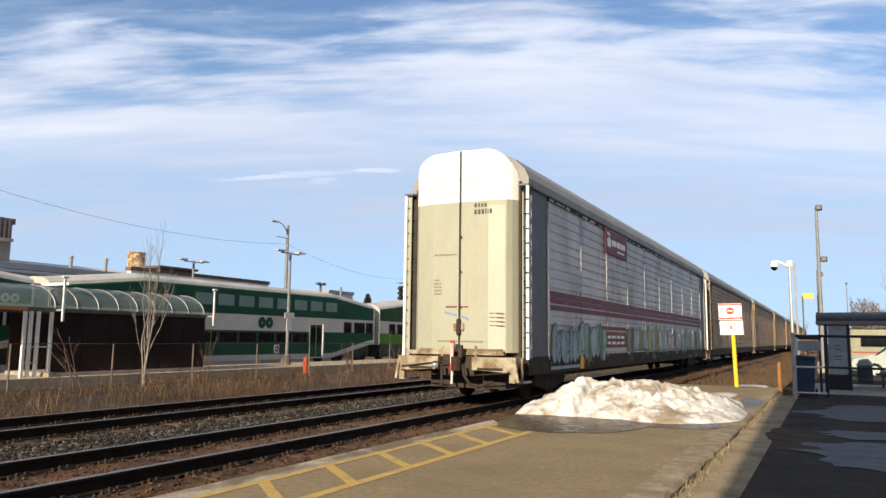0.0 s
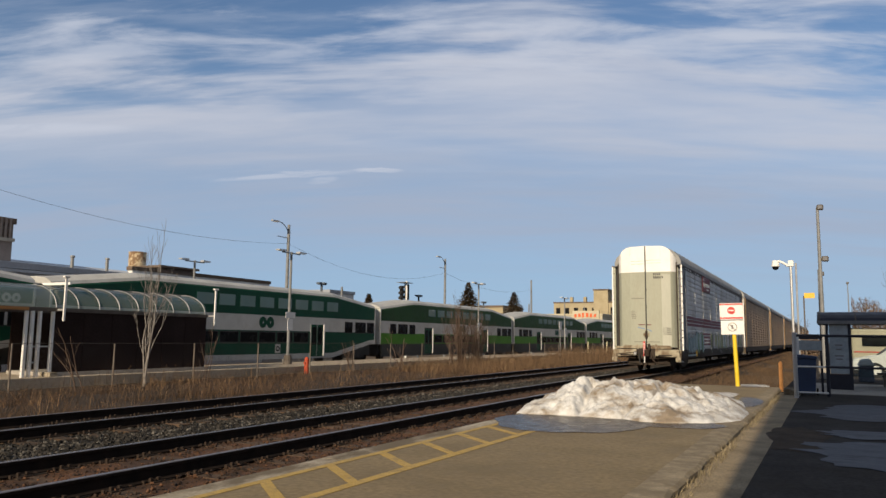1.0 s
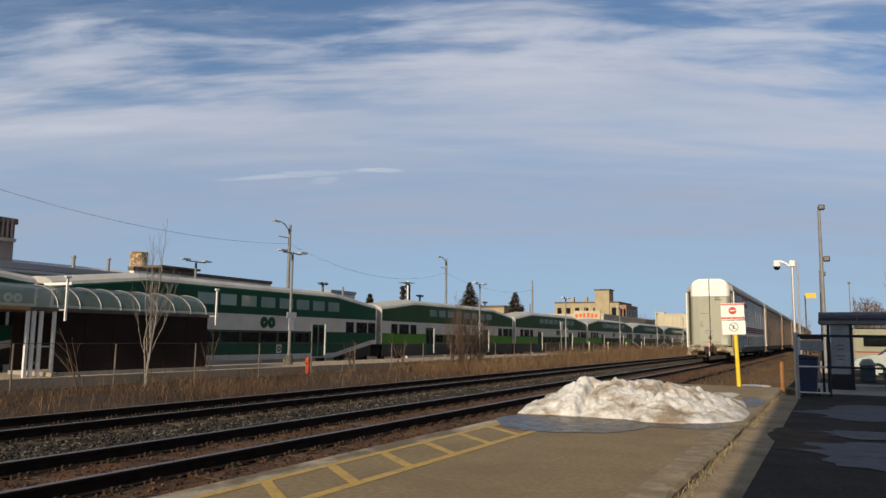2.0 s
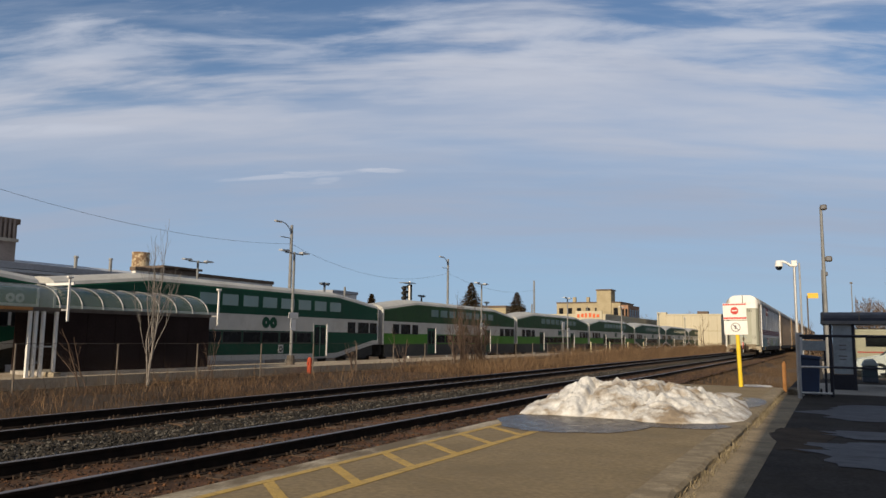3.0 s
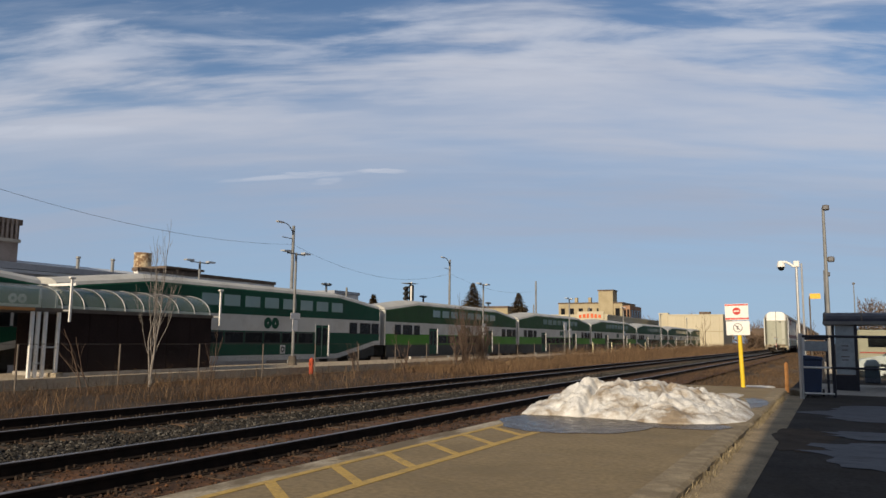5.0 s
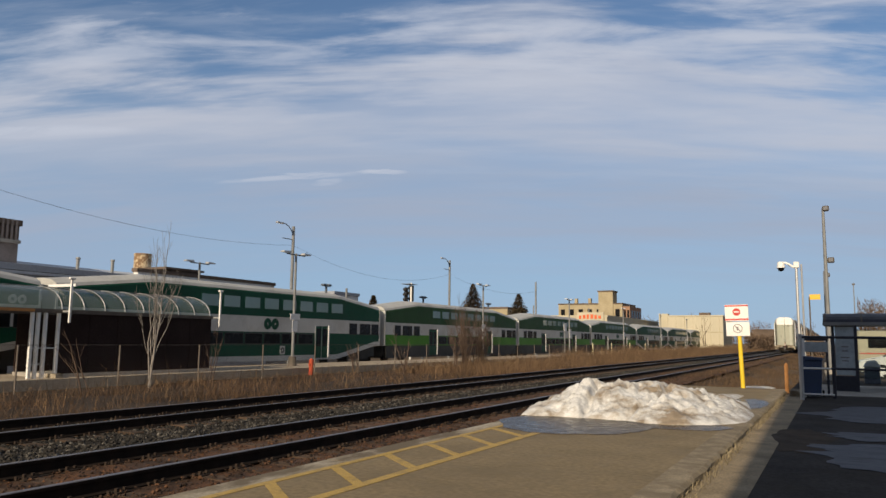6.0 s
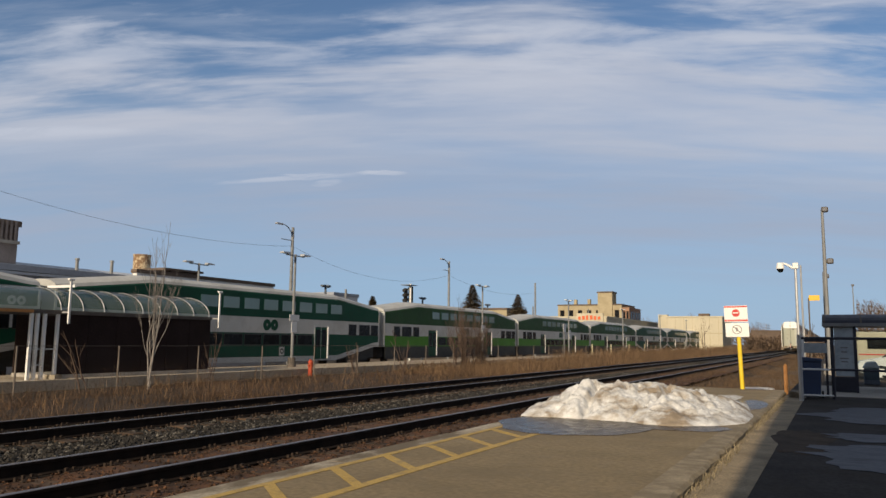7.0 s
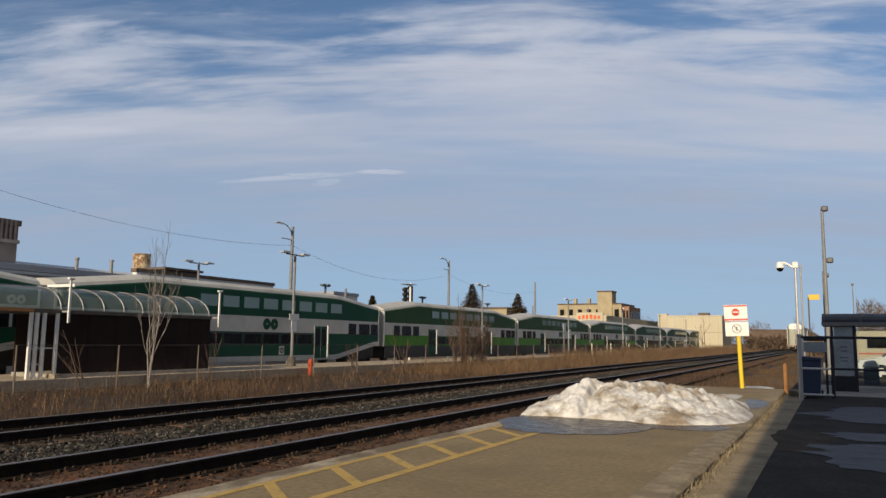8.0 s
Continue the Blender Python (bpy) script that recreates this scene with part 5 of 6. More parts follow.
stones("rusty_pebbles", "rust-stained pebbles along the platform edge", 5000, TRACK_1 + 0.86, EDGE - 0.04, 2, 45, -0.165, 0.012, 0.034, M["gritstone"], 25)


def tree(name, label, x, y, z, height, stems, seed, material, spread=0.35, r0=0.045, depth=4, lean=0.12):
    """Bare tree: tapered stems that fork again and again."""
    rng = random.Random(seed)
    t = thing(name, pose(x, y, z), label, "tree")
    twigs = B()

    def grow(p, d, ln, r, lev, trunk):
        q = p + d * ln
        mid = (p + q) / 2 + Vector((rng.uniform(-1, 1), rng.uniform(-1, 1), 0)) * ln * 0.06
        n = 7 if lev < 2 else 4
        target = trunk if lev == 0 else twigs
        cyl(target, p, mid, r, r * 0.85, n, False), cyl(target, mid, q, r * 0.85, r * 0.68, n, False)
        if lev >= depth:
            return
        for k in range(rng.choice((2, 2, 3))):
            a = rng.uniform(0, 6.283)
            s = rng.uniform(0.5, 1.1) * spread * (1.5 if k else 0.3)
            e = (d + Vector((math.cos(a) * s, math.sin(a) * s, 0.10))).normalized()
            grow(q if k == 0 else p + (q - p) * rng.uniform(0.6, 1), e, ln * rng.uniform(0.6, 0.9) * (1 if k == 0 else 0.8), r * (0.72 if k == 0 else 0.5), lev + 1, trunk)

    for k in range(stems):
        a = rng.uniform(0, 6.283)
        d = Vector((math.cos(a) * lean * rng.uniform(0.4, 1.3), math.sin(a) * lean * rng.uniform(0.4, 1.3), 1)).normalized()
        trunk = B()
        grow(Vector((rng.uniform(-0.12, 0.12), rng.uniform(-0.12, 0.12), -0.05)), d, height * rng.uniform(0.22, 0.3), r0 * rng.uniform(0.7, 1.1), 0, trunk)
        part("trunk", trunk, M[material], t)
    tagged(part("crown", twigs, M[material], t, "bare forking twigs"), kind="stuff")
    return t


tree("birch_sapling", "young multi-stemmed birch with pale bare stems", -22.3, 19.2, -0.47, 6.9, 4, 14, "birch", 0.34, 0.036, 5, 0.09)
tree("bare_shrub", "small leafless shrub in dead grass", -22.3, 16.6, -0.47, 2.6, 2, 5, "twig", 0.5, 0.03, 3, 0.3)
tree("bare_shrub", "small leafless shrub in dead grass", -20.5, 20.4, -0.47, 2.6, 3, 7, "twig", 0.5, 0.02, 4, 0.3)
for k, (x, y, h) in enumerate(((-20.8, 42.4, 4.6), (-21.3, 43.6, 4.2), (-20.6, 44.8, 4.0), (-21.2, 46.0, 3.2), (-20.7, 41.0, 3.4), (-20.9, 35.0, 2.4), (-21.0, 30.5, 2.2), (-21.0, 42.9, 4.9), (-20.6, 43.9, 4.6), (-21.4, 45.3, 3.9), (-20.4, 41.8, 3.8))):
    tree("bare_shrub", "tangled leafless shrub in dead grass", x, y, -0.47, h, 5 if h > 3 else 3, 30 + k, "twig", 0.42, 0.034, 5 if h > 3 else 4, 0.22)
tree("bare_tree", "leafless tree before a cream building", -25.5, 172, -0.7, 9, 2, 61, "twig", 0.45, 0.12, 5)
for k, (x, y, h) in enumerate(((-6, 230, 8), (-9.5, 250, 11), (-9, 240, 9), (9.5, 120, 16), (13, 95, 14))):
    tree("bare_tree", "leafless tree in the distance", x, y, -0.7, h, 2, 70 + k, "twig", 0.42, 0.16, 6)


def conifer(x, y, h, r, seed, z=-0.7):
    rng = random.Random(seed)
    t = thing("conifer", pose(x, y, z), "dark narrow conifer with a ragged outline", "tree", "conifers behind the train")
    part("trunk", cyl(B(), (0, 0, 0), (0, 0, h * 0.95), r * 0.10, 0.03, 8), M["pole_dark"], t)
    verts, faces = [], []
    for k in range(3400):
        u = rng.random() ** 0.8
        zz = h * (0.12 + 0.88 * u)
        rr = r * (1 - u) ** 0.8 * (0.75 + 0.35 * math.sin(k * 0.7 + 9 * u)) * rng.random() ** 0.4 + 0.05
        a = rng.uniform(0, 6.283)
        c = Vector((math.cos(a) * rr, math.sin(a) * rr, zz))
        s = rng.uniform(0.35, 0.7) * (0.25 + 0.95 * (1 - u))
        d = Vector((math.cos(a), math.sin(a), rng.uniform(-0.5, 0.5)))
        side = Vector((-math.sin(a), math.cos(a), rng.uniform(-0.6, 0.6)))
        i = len(verts)
        verts += [tuple(c - side * s * 0.5), tuple(c + side * s * 0.5), tuple(c + d * s * 1.3)]
        faces.append((i, i + 1, i + 2))
    me = bpy.data.meshes.new("needles")
    me.from_pydata(verts, [], faces)
    me.materials.append(M["needle"])
    ob = new("crown", me)
    ob.parent = t


conifer(-43.0, 90, 9.6, 2.9, 1)
conifer(-44.5, 110, 9.5, 3.1, 2)
conifer(-45.5, 69.4, 6.9, 1.2, 4)


def far_woods(x0, x1, y0, y1, h, count, seed, label):
    """A belt of leafless wood far off: clumps of short twigs over low ground."""
    rng = np.random.default_rng(seed)
    verts, faces = [], []
    for _ in range(count):
        x, y = rng.uniform(x0, x1), rng.uniform(y0, y1)
        top = h * (0.65 + 0.5 * noise.noise(Vector((x * 0.12, y * 0.05, seed))) + 0.15 * noise.noise(Vector((x * 0.7, y * 0.2, seed))))
        z = -0.7 + top * rng.random() ** 0.7
        s = rng.uniform(0.25, 0.7)
        a, e = rng.uniform(0, 6.283), rng.uniform(0.2, 1.4)
        d = np.array([math.cos(a) * math.cos(e), math.sin(a) * math.cos(e), math.sin(e)]) * s * 1.6
        w = np.array([-math.sin(a), math.cos(a), 0]) * s * 0.16
        p = np.array([x, y, z])
        k = len(verts)
        verts += [tuple(p - w), tuple(p + w), tuple(p + d)]
        faces.append((k, k + 1, k + 2))
    me = bpy.data.meshes.new("woods")
    me.from_pydata(verts, [], faces)
    me.materials.append(M["bush"])
    tagged(new("far_woods", me), label, "woods", kind="stuff")


far_woods(5, 42, 190, 225, 16, 34000, 1, "brown leafless wood on the skyline")
far_woods(-22, -9, 215, 235, 5.5, 9000, 2, "low brown scrub beside the distant track")
far_woods(-70, -20, 260, 300, 13, 16000, 3, "brown leafless trees beyond distant buildings")
far_woods(-4.8, -2.0, 130, 210, 3.0, 6000, 4, "low brown scrub beside the distant track")

# ---- snow, ice and water ----


def snow_pile():
    bm = B()
    nx, ny = 200, 300
    x0, x1, y0, y1 = -5.45, -1.2, 12.4, 21.4
    FX = (-5.42, -4.75, -4.04, -3.35, -2.52, -1.85, -1.42)

    def h(x, y):
        if x < -5.24 or x > -1.42:
            return -1
        # a ridge with its summit near the rails, a long fall to the kerb and a low tongue behind
        wob = 0.10 * noise.noise(Vector((x * 2.3, 0, 5))) + 0.05 * noise.noise(Vector((x * 6, 1, 5)))
        front = np.interp(x, FX, (13.15, 12.95, 13.10, 13.02, 12.78, 13.25, 14.1)) + wob
        crest = np.interp(x, FX, (13.7, 14.3, 14.6, 14.9, 15.1, 15.0, 14.7))
        back = np.interp(x, FX, (14.5, 16.3, 17.4, 18.4, 19.6, 18.6, 15.5)) + wob * 2
        top = np.interp(x, (-5.42, -5.18, -4.88, -4.45, -4.28, -4.05, -3.5, -3.1, -2.5, -1.95, -1.6, -1.42), (0.03, 0.21, 0.37, 0.60, 0.61, 0.53, 0.62, 0.56, 0.44, 0.27, 0.12, 0.02))
        if y < front or y > back:
            tongue = 0.10 - 0.16 * ((x + 2.75 - 0.12 * (y - 18)) / 0.42) ** 2 - 0.02 * max(0, y - 19.3) ** 2
            return tongue + 0.03 * noise.noise(Vector((x * 4, y * 3, 2))) if 16.5 < y < 21.2 and tongue > 0 else -1
        if y < crest:
            base = top * max(0.0, (y - front) / (crest - front)) ** 0.62
        else:
            base = top * (1 - ((y - crest) / (back - crest)) ** 1.25)
        wx, wy = x + 0.25 * noise.noise(Vector((x * 2, y * 2, 9))), y + 0.25 * noise.noise(Vector((x * 2, y * 2, 19)))
        bil = abs(noise.noise(Vector((wx * 1.7, wy * 1.4, 1)))) + 0.6 * abs(noise.noise(Vector((wx * 3.6, wy * 2.4, 4)))) + 0.22 * abs(noise.noise(Vector((wx * 8, wy * 5, 7))))
        lump = 0.145 * (bil - 0.42) + 0.045 * noise.fractal(Vector((x * 6, y * 4, 3)), 0.6, 2.1, 6)
        groove = 0.15 * math.exp(-((x + 4.10 + 0.10 * (y - 13.6)) / 0.07) ** 2) * (1 if y < crest else 0)
        groove += 0.07 * math.exp(-((x + 3.15 - 0.25 * (y - 13.6)) / 0.06) ** 2) * (1 if y < crest else 0)
        return max(0.004, base + (lump - groove) * min(1, base * 5))
    V = {}
    for i in range(nx + 1):
        for j in range(ny + 1):
            x, y = x0 + (x1 - x0) * i / nx, y0 + (y1 - y0) * j / ny
            z = h(x, y)
            V[i, j] = bm.verts.new((x, y, PLAT + max(-0.03, z)))
    for i in range(nx):
        for j in range(ny):
            q = [V[i, j], V[i + 1, j], V[i + 1, j + 1], V[i, j + 1]]
            if max(v.co.z for v in q) > PLAT - 0.02:
                bm.faces.new(q)
    loose = [v for v in bm.verts if not v.link_faces]
    bmesh.ops.delete(bm, geom=loose, context='VERTS')
    return solid("snow_mound", bm, M["snow"], "melting heap of old dirty snow on the platform", "snow", smooth=True)


snow_pile()


def patch(name, label, category, xc, yc, rx, ry, z, material, seed, thick=0.003, n=64, wob=0.25):
    """A thin pool or sheet with an uneven edge."""
    bm = B()
    pts = []
    for k in range(n):
        a = 2 * math.pi * k / n
        r = 1 + wob * noise.fractal(Vector((math.cos(a) * 1.4, math.sin(a) * 1.4, seed)), 0.8, 2, 4)
        pts.append((xc + rx * r * math.cos(a), yc + ry * r * math.sin(a)))
    prism(bm, pts, z, z + thick, "z")
    return solid(name, bm, M[material], label, category)


patch("puddle", "shallow meltwater puddle around the snow heap", "puddle", -3.85, 12.35, 1.30, 1.70, PLAT + 0.006, "wet", 2, wob=0.10)
patch("puddle", "shallow meltwater along the foot of the snow", "puddle", -2.45, 12.85, 0.95, 0.62, PLAT + 0.0055, "wet", 13, wob=0.15)
patch("puddle", "shallow meltwater beside the snow heap", "puddle", -1.9, 18.3, 0.5, 1.6, PLAT + 0.006, "wet", 5)
patch("snow_patch", "thin remnant of snow in dead grass", "snow", -2.1, 28.6, 0.75, 1.4, -0.50, "snow", 6, 0.24)
patch("snow_patch", "thin remnant of snow in dead grass", "snow", -2.7, 32.0, 0.5, 1.0, -0.50, "snow", 7, 0.2)
patch("ice_sheet", "thin grey ice on shaded asphalt", "ice", 1.5, 11.3, 2.3, 1.3, LOT + 0.0065, "ice", 8, wob=0.45)
patch("ice_sheet", "thin grey ice on shaded asphalt", "ice", 1.4, 17.6, 2.1, 1.9, LOT + 0.008, "ice", 9, wob=0.4)
patch("ice_sheet", "thin grey ice on shaded asphalt", "ice", 0.6, 13.6, 0.9, 0.5, LOT + 0.010, "ice", 10, wob=0.5)
patch("damp_stain", "dark damp brown stain on asphalt", "stain", -0.50, 12.8, 0.42, 1.7, LOT + 0.0045, "damp", 11, 0.0012, wob=0.3)

# ---- things on and beyond the near platform ----


def warning_sign():
    s = thing("warning_sign", pose(-2.58, 24.7, PLAT + 0.03, 0, -1.2, 0), "red and white warning sign plates on a yellow post", "sign")
    part("post", cyl(B(), (0, 0, -0.04), (-0.02, 0, 1.75), 0.062, 0.062, 12), M["yellow_post"], s, "yellow tubular post")
    up = part("upper_plate", box(B(), -0.40, 0.28, -0.075, -0.06, 2.02, 2.53), M["white"], s, "white plate with red border")
    for x0, x1, z0, z1 in ((-0.40, 0.28, 2.46, 2.53), (-0.40, 0.28, 2.03, 2.11)):
        for k in range(9):
            w = (x1 - x0) / 9
            part("red_bar", box(B(), x0 + k * w + 0.005, x0 + (k + 1) * w - 0.004, -0.081, -0.076, z0 + 0.012, z1 - 0.012), M["red"], up)
    part("red_disc", cyl(B(), (-0.06, -0.076, 2.30), (-0.06, -0.082, 2.30), 0.115, n=24), M["red"], up)
    part("disc_bar", box(B(), -0.14, 0.02, -0.086, -0.083, 2.285, 2.32), M["white"], up)
    lo = part("lower_plate", box(B(), -0.385, 0.295, -0.075, -0.06, 1.56, 1.99), M["white"], s, "white plate with a crossed-out circle")
    bm = B()
    n = 22
    for k in range(n):
        a, c = 2 * math.pi * k / n, 2 * math.pi * (k + 1) / n
        cyl(bm, (-0.05 + 0.13 * math.cos(a), -0.08, 1.79 + 0.13 * math.sin(a)), (-0.05 + 0.13 * math.cos(c), -0.08, 1.79 + 0.13 * math.sin(c)), 0.012, n=4)
    cyl(bm, (-0.14, -0.08, 1.88), (0.04, -0.08, 1.70), 0.012, n=4)
    part("crossed_circle", bm, M["ink_grey"], lo)
    part("pictogram", box(B(), -0.08, -0.03, -0.079, -0.076, 1.73, 1.85), M["ink_grey"], lo)


M["ink_grey"] = mat("grey_lettering", (0.16, 0.15, 0.16), (0.22, 0.21, 0.22), 5, 0.7)
warning_sign()


def bin_enclosure():
    e = thing("bin_enclosure", pose(-0.83, 21.6, LOT), "white pipe enclosure for rubbish bins", "enclosure")
    part("corner_post", cyl(B(), (0, 0, 0), (0, 0, 1.70), 0.055, n=10), M["alu"], e)
    part("post", cyl(B(), (0.02, 1.1, 0), (0.02, 1.1, 1.70), 0.05, n=10), M["white"], e)
    part("post", cyl(B(), (0.75, 1.1, 0), (0.75, 1.1, 1.6), 0.045, n=10), M["navy"], e)
    for z in (0.12, 0.80):
        part("low_rail", cyl(B(), (0.0, 0.55, z), (0.75, 0.55, z), 0.025, n=8), M["white"], e)
    part("top_rail", cyl(B(), (-0.02, 0, 1.62), (5.5, 0.1, 1.60), 0.035, n=8), M["navy"], e, "dark top rail")
    part("mid_rail", cyl(B(), (0.7, 0, 0.82), (5.5, 0.1, 0.80), 0.03, n=8), M["navy"], e, "dark middle rail")
    for x in (2.6, 5.4):
        part("rail_post", cyl(B(), (x, 0.06, 0), (x, 0.06, 1.62), 0.04, n=8), M["navy"], e)


bin_enclosure()


def wheelie_bin(x, y):
    b = thing("rubbish_bin", pose(x, y, LOT), "dark blue plastic wheeled rubbish bin", "bin", "rubbish bins")
    part("body", prism(B(), [(-0.22, 0.06), (0.22, 0.06), (0.27, 1.0), (-0.27, 1.0)], -0.28, 0.28), M["blue_bin"], b, bevel=0.02)
    part("lid", prism(B(), [(-0.30, 1.0), (0.30, 1.0), (0.28, 1.07), (-0.28, 1.12)], -0.32, 0.30), M["blue_bin"], b, bevel=0.015)
    for s in (-1, 1):
        part("wheel", cyl(B(), (s * 0.24, 0.24, 0.1), (s * 0.29, 0.24, 0.1), 0.1, n=12), M["rubber"], b)


wheelie_bin(-0.62, 22.75)
def stake():
    s = thing("marker_stake", pose(-1.32, 24.1, -0.05), "short orange wooden marker stake", "stake")
    part("stake_body", prism(B(), [(-0.05, 0), (0.05, 0), (0.05, 0.86), (0, 0.92), (-0.05, 0.86)], -0.05, 0.05), M["orange_post"], s, bevel=0.01)
    solid("concrete_block", box(B(), -1.2, -0.82, 22.8, 23.8, LOT, LOT + 0.16), M["concrete"], "low pale concrete block", "block", bevel=0.02)


stake()


def bus_shelter():
    s = thing("bus_shelter", pose(-0.07, 26.0, LOT), "navy steel passenger shelter with a barrel roof", "shelter")
    rf = [(0.0, 2.04)] + [(1.5 - 1.5 * math.cos(a), 2.10 + 0.34 * math.sin(a)) for a in [k * math.pi / 10 for k in range(11)]] + [(3.0, 2.04)]
    bm = B()
    prism(bm, rf, -0.26, 6.2, "x")
    part("roof", bm, M["navy"], s, "curved navy roof")
    for k in range(7):
        x = -0.2 + k
        part("roof_rib", prism(B(), [(u, w + 0.012) for u, w in rf[1:-1]] + [(u, w - 0.02) for u, w in rf[-2:0:-1]], x - 0.025, x + 0.025, "x"), M["pole_dark"], s)
    part("gutter", box(B(), -0.27, 6.2, -0.06, 0.0, 2.02, 2.12), M["pole_grey"], s)
    for x in (0.0, 0.62, 3.0, 6.0):
        part("post", box(B(), x - 0.04, x + 0.04, 0.05, 0.13, 0, 2.06), M["navy"], s)
        part("post", box(B(), x - 0.04, x + 0.04, 2.8, 2.88, 0, 2.06), M["navy"], s)
    pn = part("poster_panel", box(B(), 0.05, 0.57, 0.07, 0.12, 0.50, 1.98), M["poster_grey"], s, "pale grey poster behind glass")
    for z, w in ((1.35, 0.2), (1.22, 0.16), (1.02, 0.24), (0.92, 0.18)):
        part("text_bar", box(B(), 0.31 - w / 2, 0.31 + w / 2, 0.063, 0.068, z, z + 0.04), M["ink_grey"], pn)
    part("panel_base", box(B(), 0.04, 0.58, 0.06, 0.13, 0.02, 0.48), M["navy"], s)
    g = part("back_glass", box(B(), 0.7, 6.0, 2.83, 2.84, 0.3, 1.95), M["panel_glass"], s)
    g.visible_shadow = False
    part("bench", box(B(), 1.4, 4.6, 2.2, 2.6, 0.42, 0.47), M["pole_dark"], s)
    for x in (1.6, 4.4):
        part("bench_leg", box(B(), x - 0.03, x + 0.03, 2.25, 2.55, 0, 0.42), M["pole_dark"], s)


M["poster_grey"] = mat("grey_poster", (0.30, 0.35, 0.39), (0.40, 0.46, 0.50), 1.2, 0.3, fine=0.05)
bus_shelter()
# thin slab added to make the floor here paler than the lot
solid("shelter_pad", box(B(), -0.6, 8.0, 23.9, 30.0, LOT - 0.1, LOT + 0.012), M["concrete_grey"], "paler grey slab added under the passenger shelter", "pavement", kind="structure", bevel=0.006)
nb = thing("notice_box", pose(-0.55, 23.5, LOT), "grey notice box on dark legs", "notice box")
part("panel", box(B(), -0.34, 0.34, -0.04, 0.04, 1.22, 1.50), M["poster_grey"], nb)
part("hood", box(B(), -0.36, 0.36, -0.06, 0.06, 1.53, 1.60), M["navy"], nb)
for x in (-0.32, 0.32):
    part("leg", box(B(), x - 0.03, x + 0.03, -0.03, 0.03, 0, 1.53), M["navy"], nb)




def flood_mast(x, y, h, r, heads, label):
    m = thing("light_mast", pose(x, y, -0.1), label, "lamp post", "light masts")
    part("shaft", cyl(B(), (0, 0, 0), (0, 0, h), r, r * 0.55, 10), M["pole_grey"], m)
    part("base", cyl(B(), (0, 0, 0), (0, 0, 0.6), r * 2.2, r * 2, 12), M["concrete_grey"], m)
    for k, (dx, z, ang) in enumerate(heads):
        hd = part("lamp_head", box(B(), dx - 0.13, dx + 0.13, -0.12, 0.12, z - 0.12, z + 0.10), M["pole_dark"], m, bevel=0.04)
        part("lens", box(B(), dx - 0.08, dx + 0.08, -0.13, -0.122, z - 0.08, z + 0.06), M["galv_dark"], hd)
        part("bracket", cyl(B(), (0, 0, z), (dx, 0, z), 0.03, n=6), M["pole_grey"], m)


flood_mast(-0.22, 34, 7.10, 0.10, ((0.10, 7.10, 0), (0.2, 4.95, 0)), "tall grey mast with floodlight heads")
flood_mast(-0.35, 42, 5.2, 0.10, ((0.12, 5.0, 0),), "grey mast with a floodlight head")
flood_mast(1.95, 90, 7.9, 0.08, ((0.0, 7.9, 0),), "slender lamp post in the car park")


def camera_pole():
    p = thing("security_pole", pose(-1.55, 40, -0.58), "white pole with a dome security device on an arm", "pole")
    part("shaft", cyl(B(), (0, 0, 0), (0, 0, 6.0), 0.07, 0.06, 10), M["alu"], p)
    part("conduit", cyl(B(), (0.22, 0.3, 0), (0.22, 0.3, 5.9), 0.045, 0.045, 8), M["alu"], p)
    part("junction_box", box(B(), -0.12, 0.14, -0.1, 0.1, 5.7, 6.0), M["white"], p, bevel=0.02)
    bm = B()
    pts = [(-0.1, 0, 5.72), (-0.3, 0, 5.88), (-0.5, 0, 5.98), (-0.66, 0, 5.96)]
    for a, c in zip(pts, pts[1:]):
        cyl(bm, a, c, 0.06, n=8)
    part("arm", bm, M["white"], p)
    part("dome_housing", cyl(B(), (-0.68, 0, 5.72), (-0.68, 0, 6.02), 0.20, 0.14, 16), M["white"], p)
    bm = B()
    bmesh.ops.create_uvsphere(bm, u_segments=14, v_segments=8, radius=0.16, matrix=Matrix.Translation((-0.68, 0, 5.70)))
    part("dome", bm, M["window_dark"], p, "dark glass dome", smooth=True)


camera_pole()
fs = thing("direction_sign", pose(-1.55, 60, -0.5), "small yellow flag sign on a thin post", "sign")
part("post", cyl(B(), (0, 0, 0), (0, 0, 5.3), 0.05, n=8), M["pole_dark"], fs)
part("plate", box(B(), 0.02, 0.72, -0.03, 0.0, 5.12, 5.50), M["sign_yellow"], fs, "yellow plate")


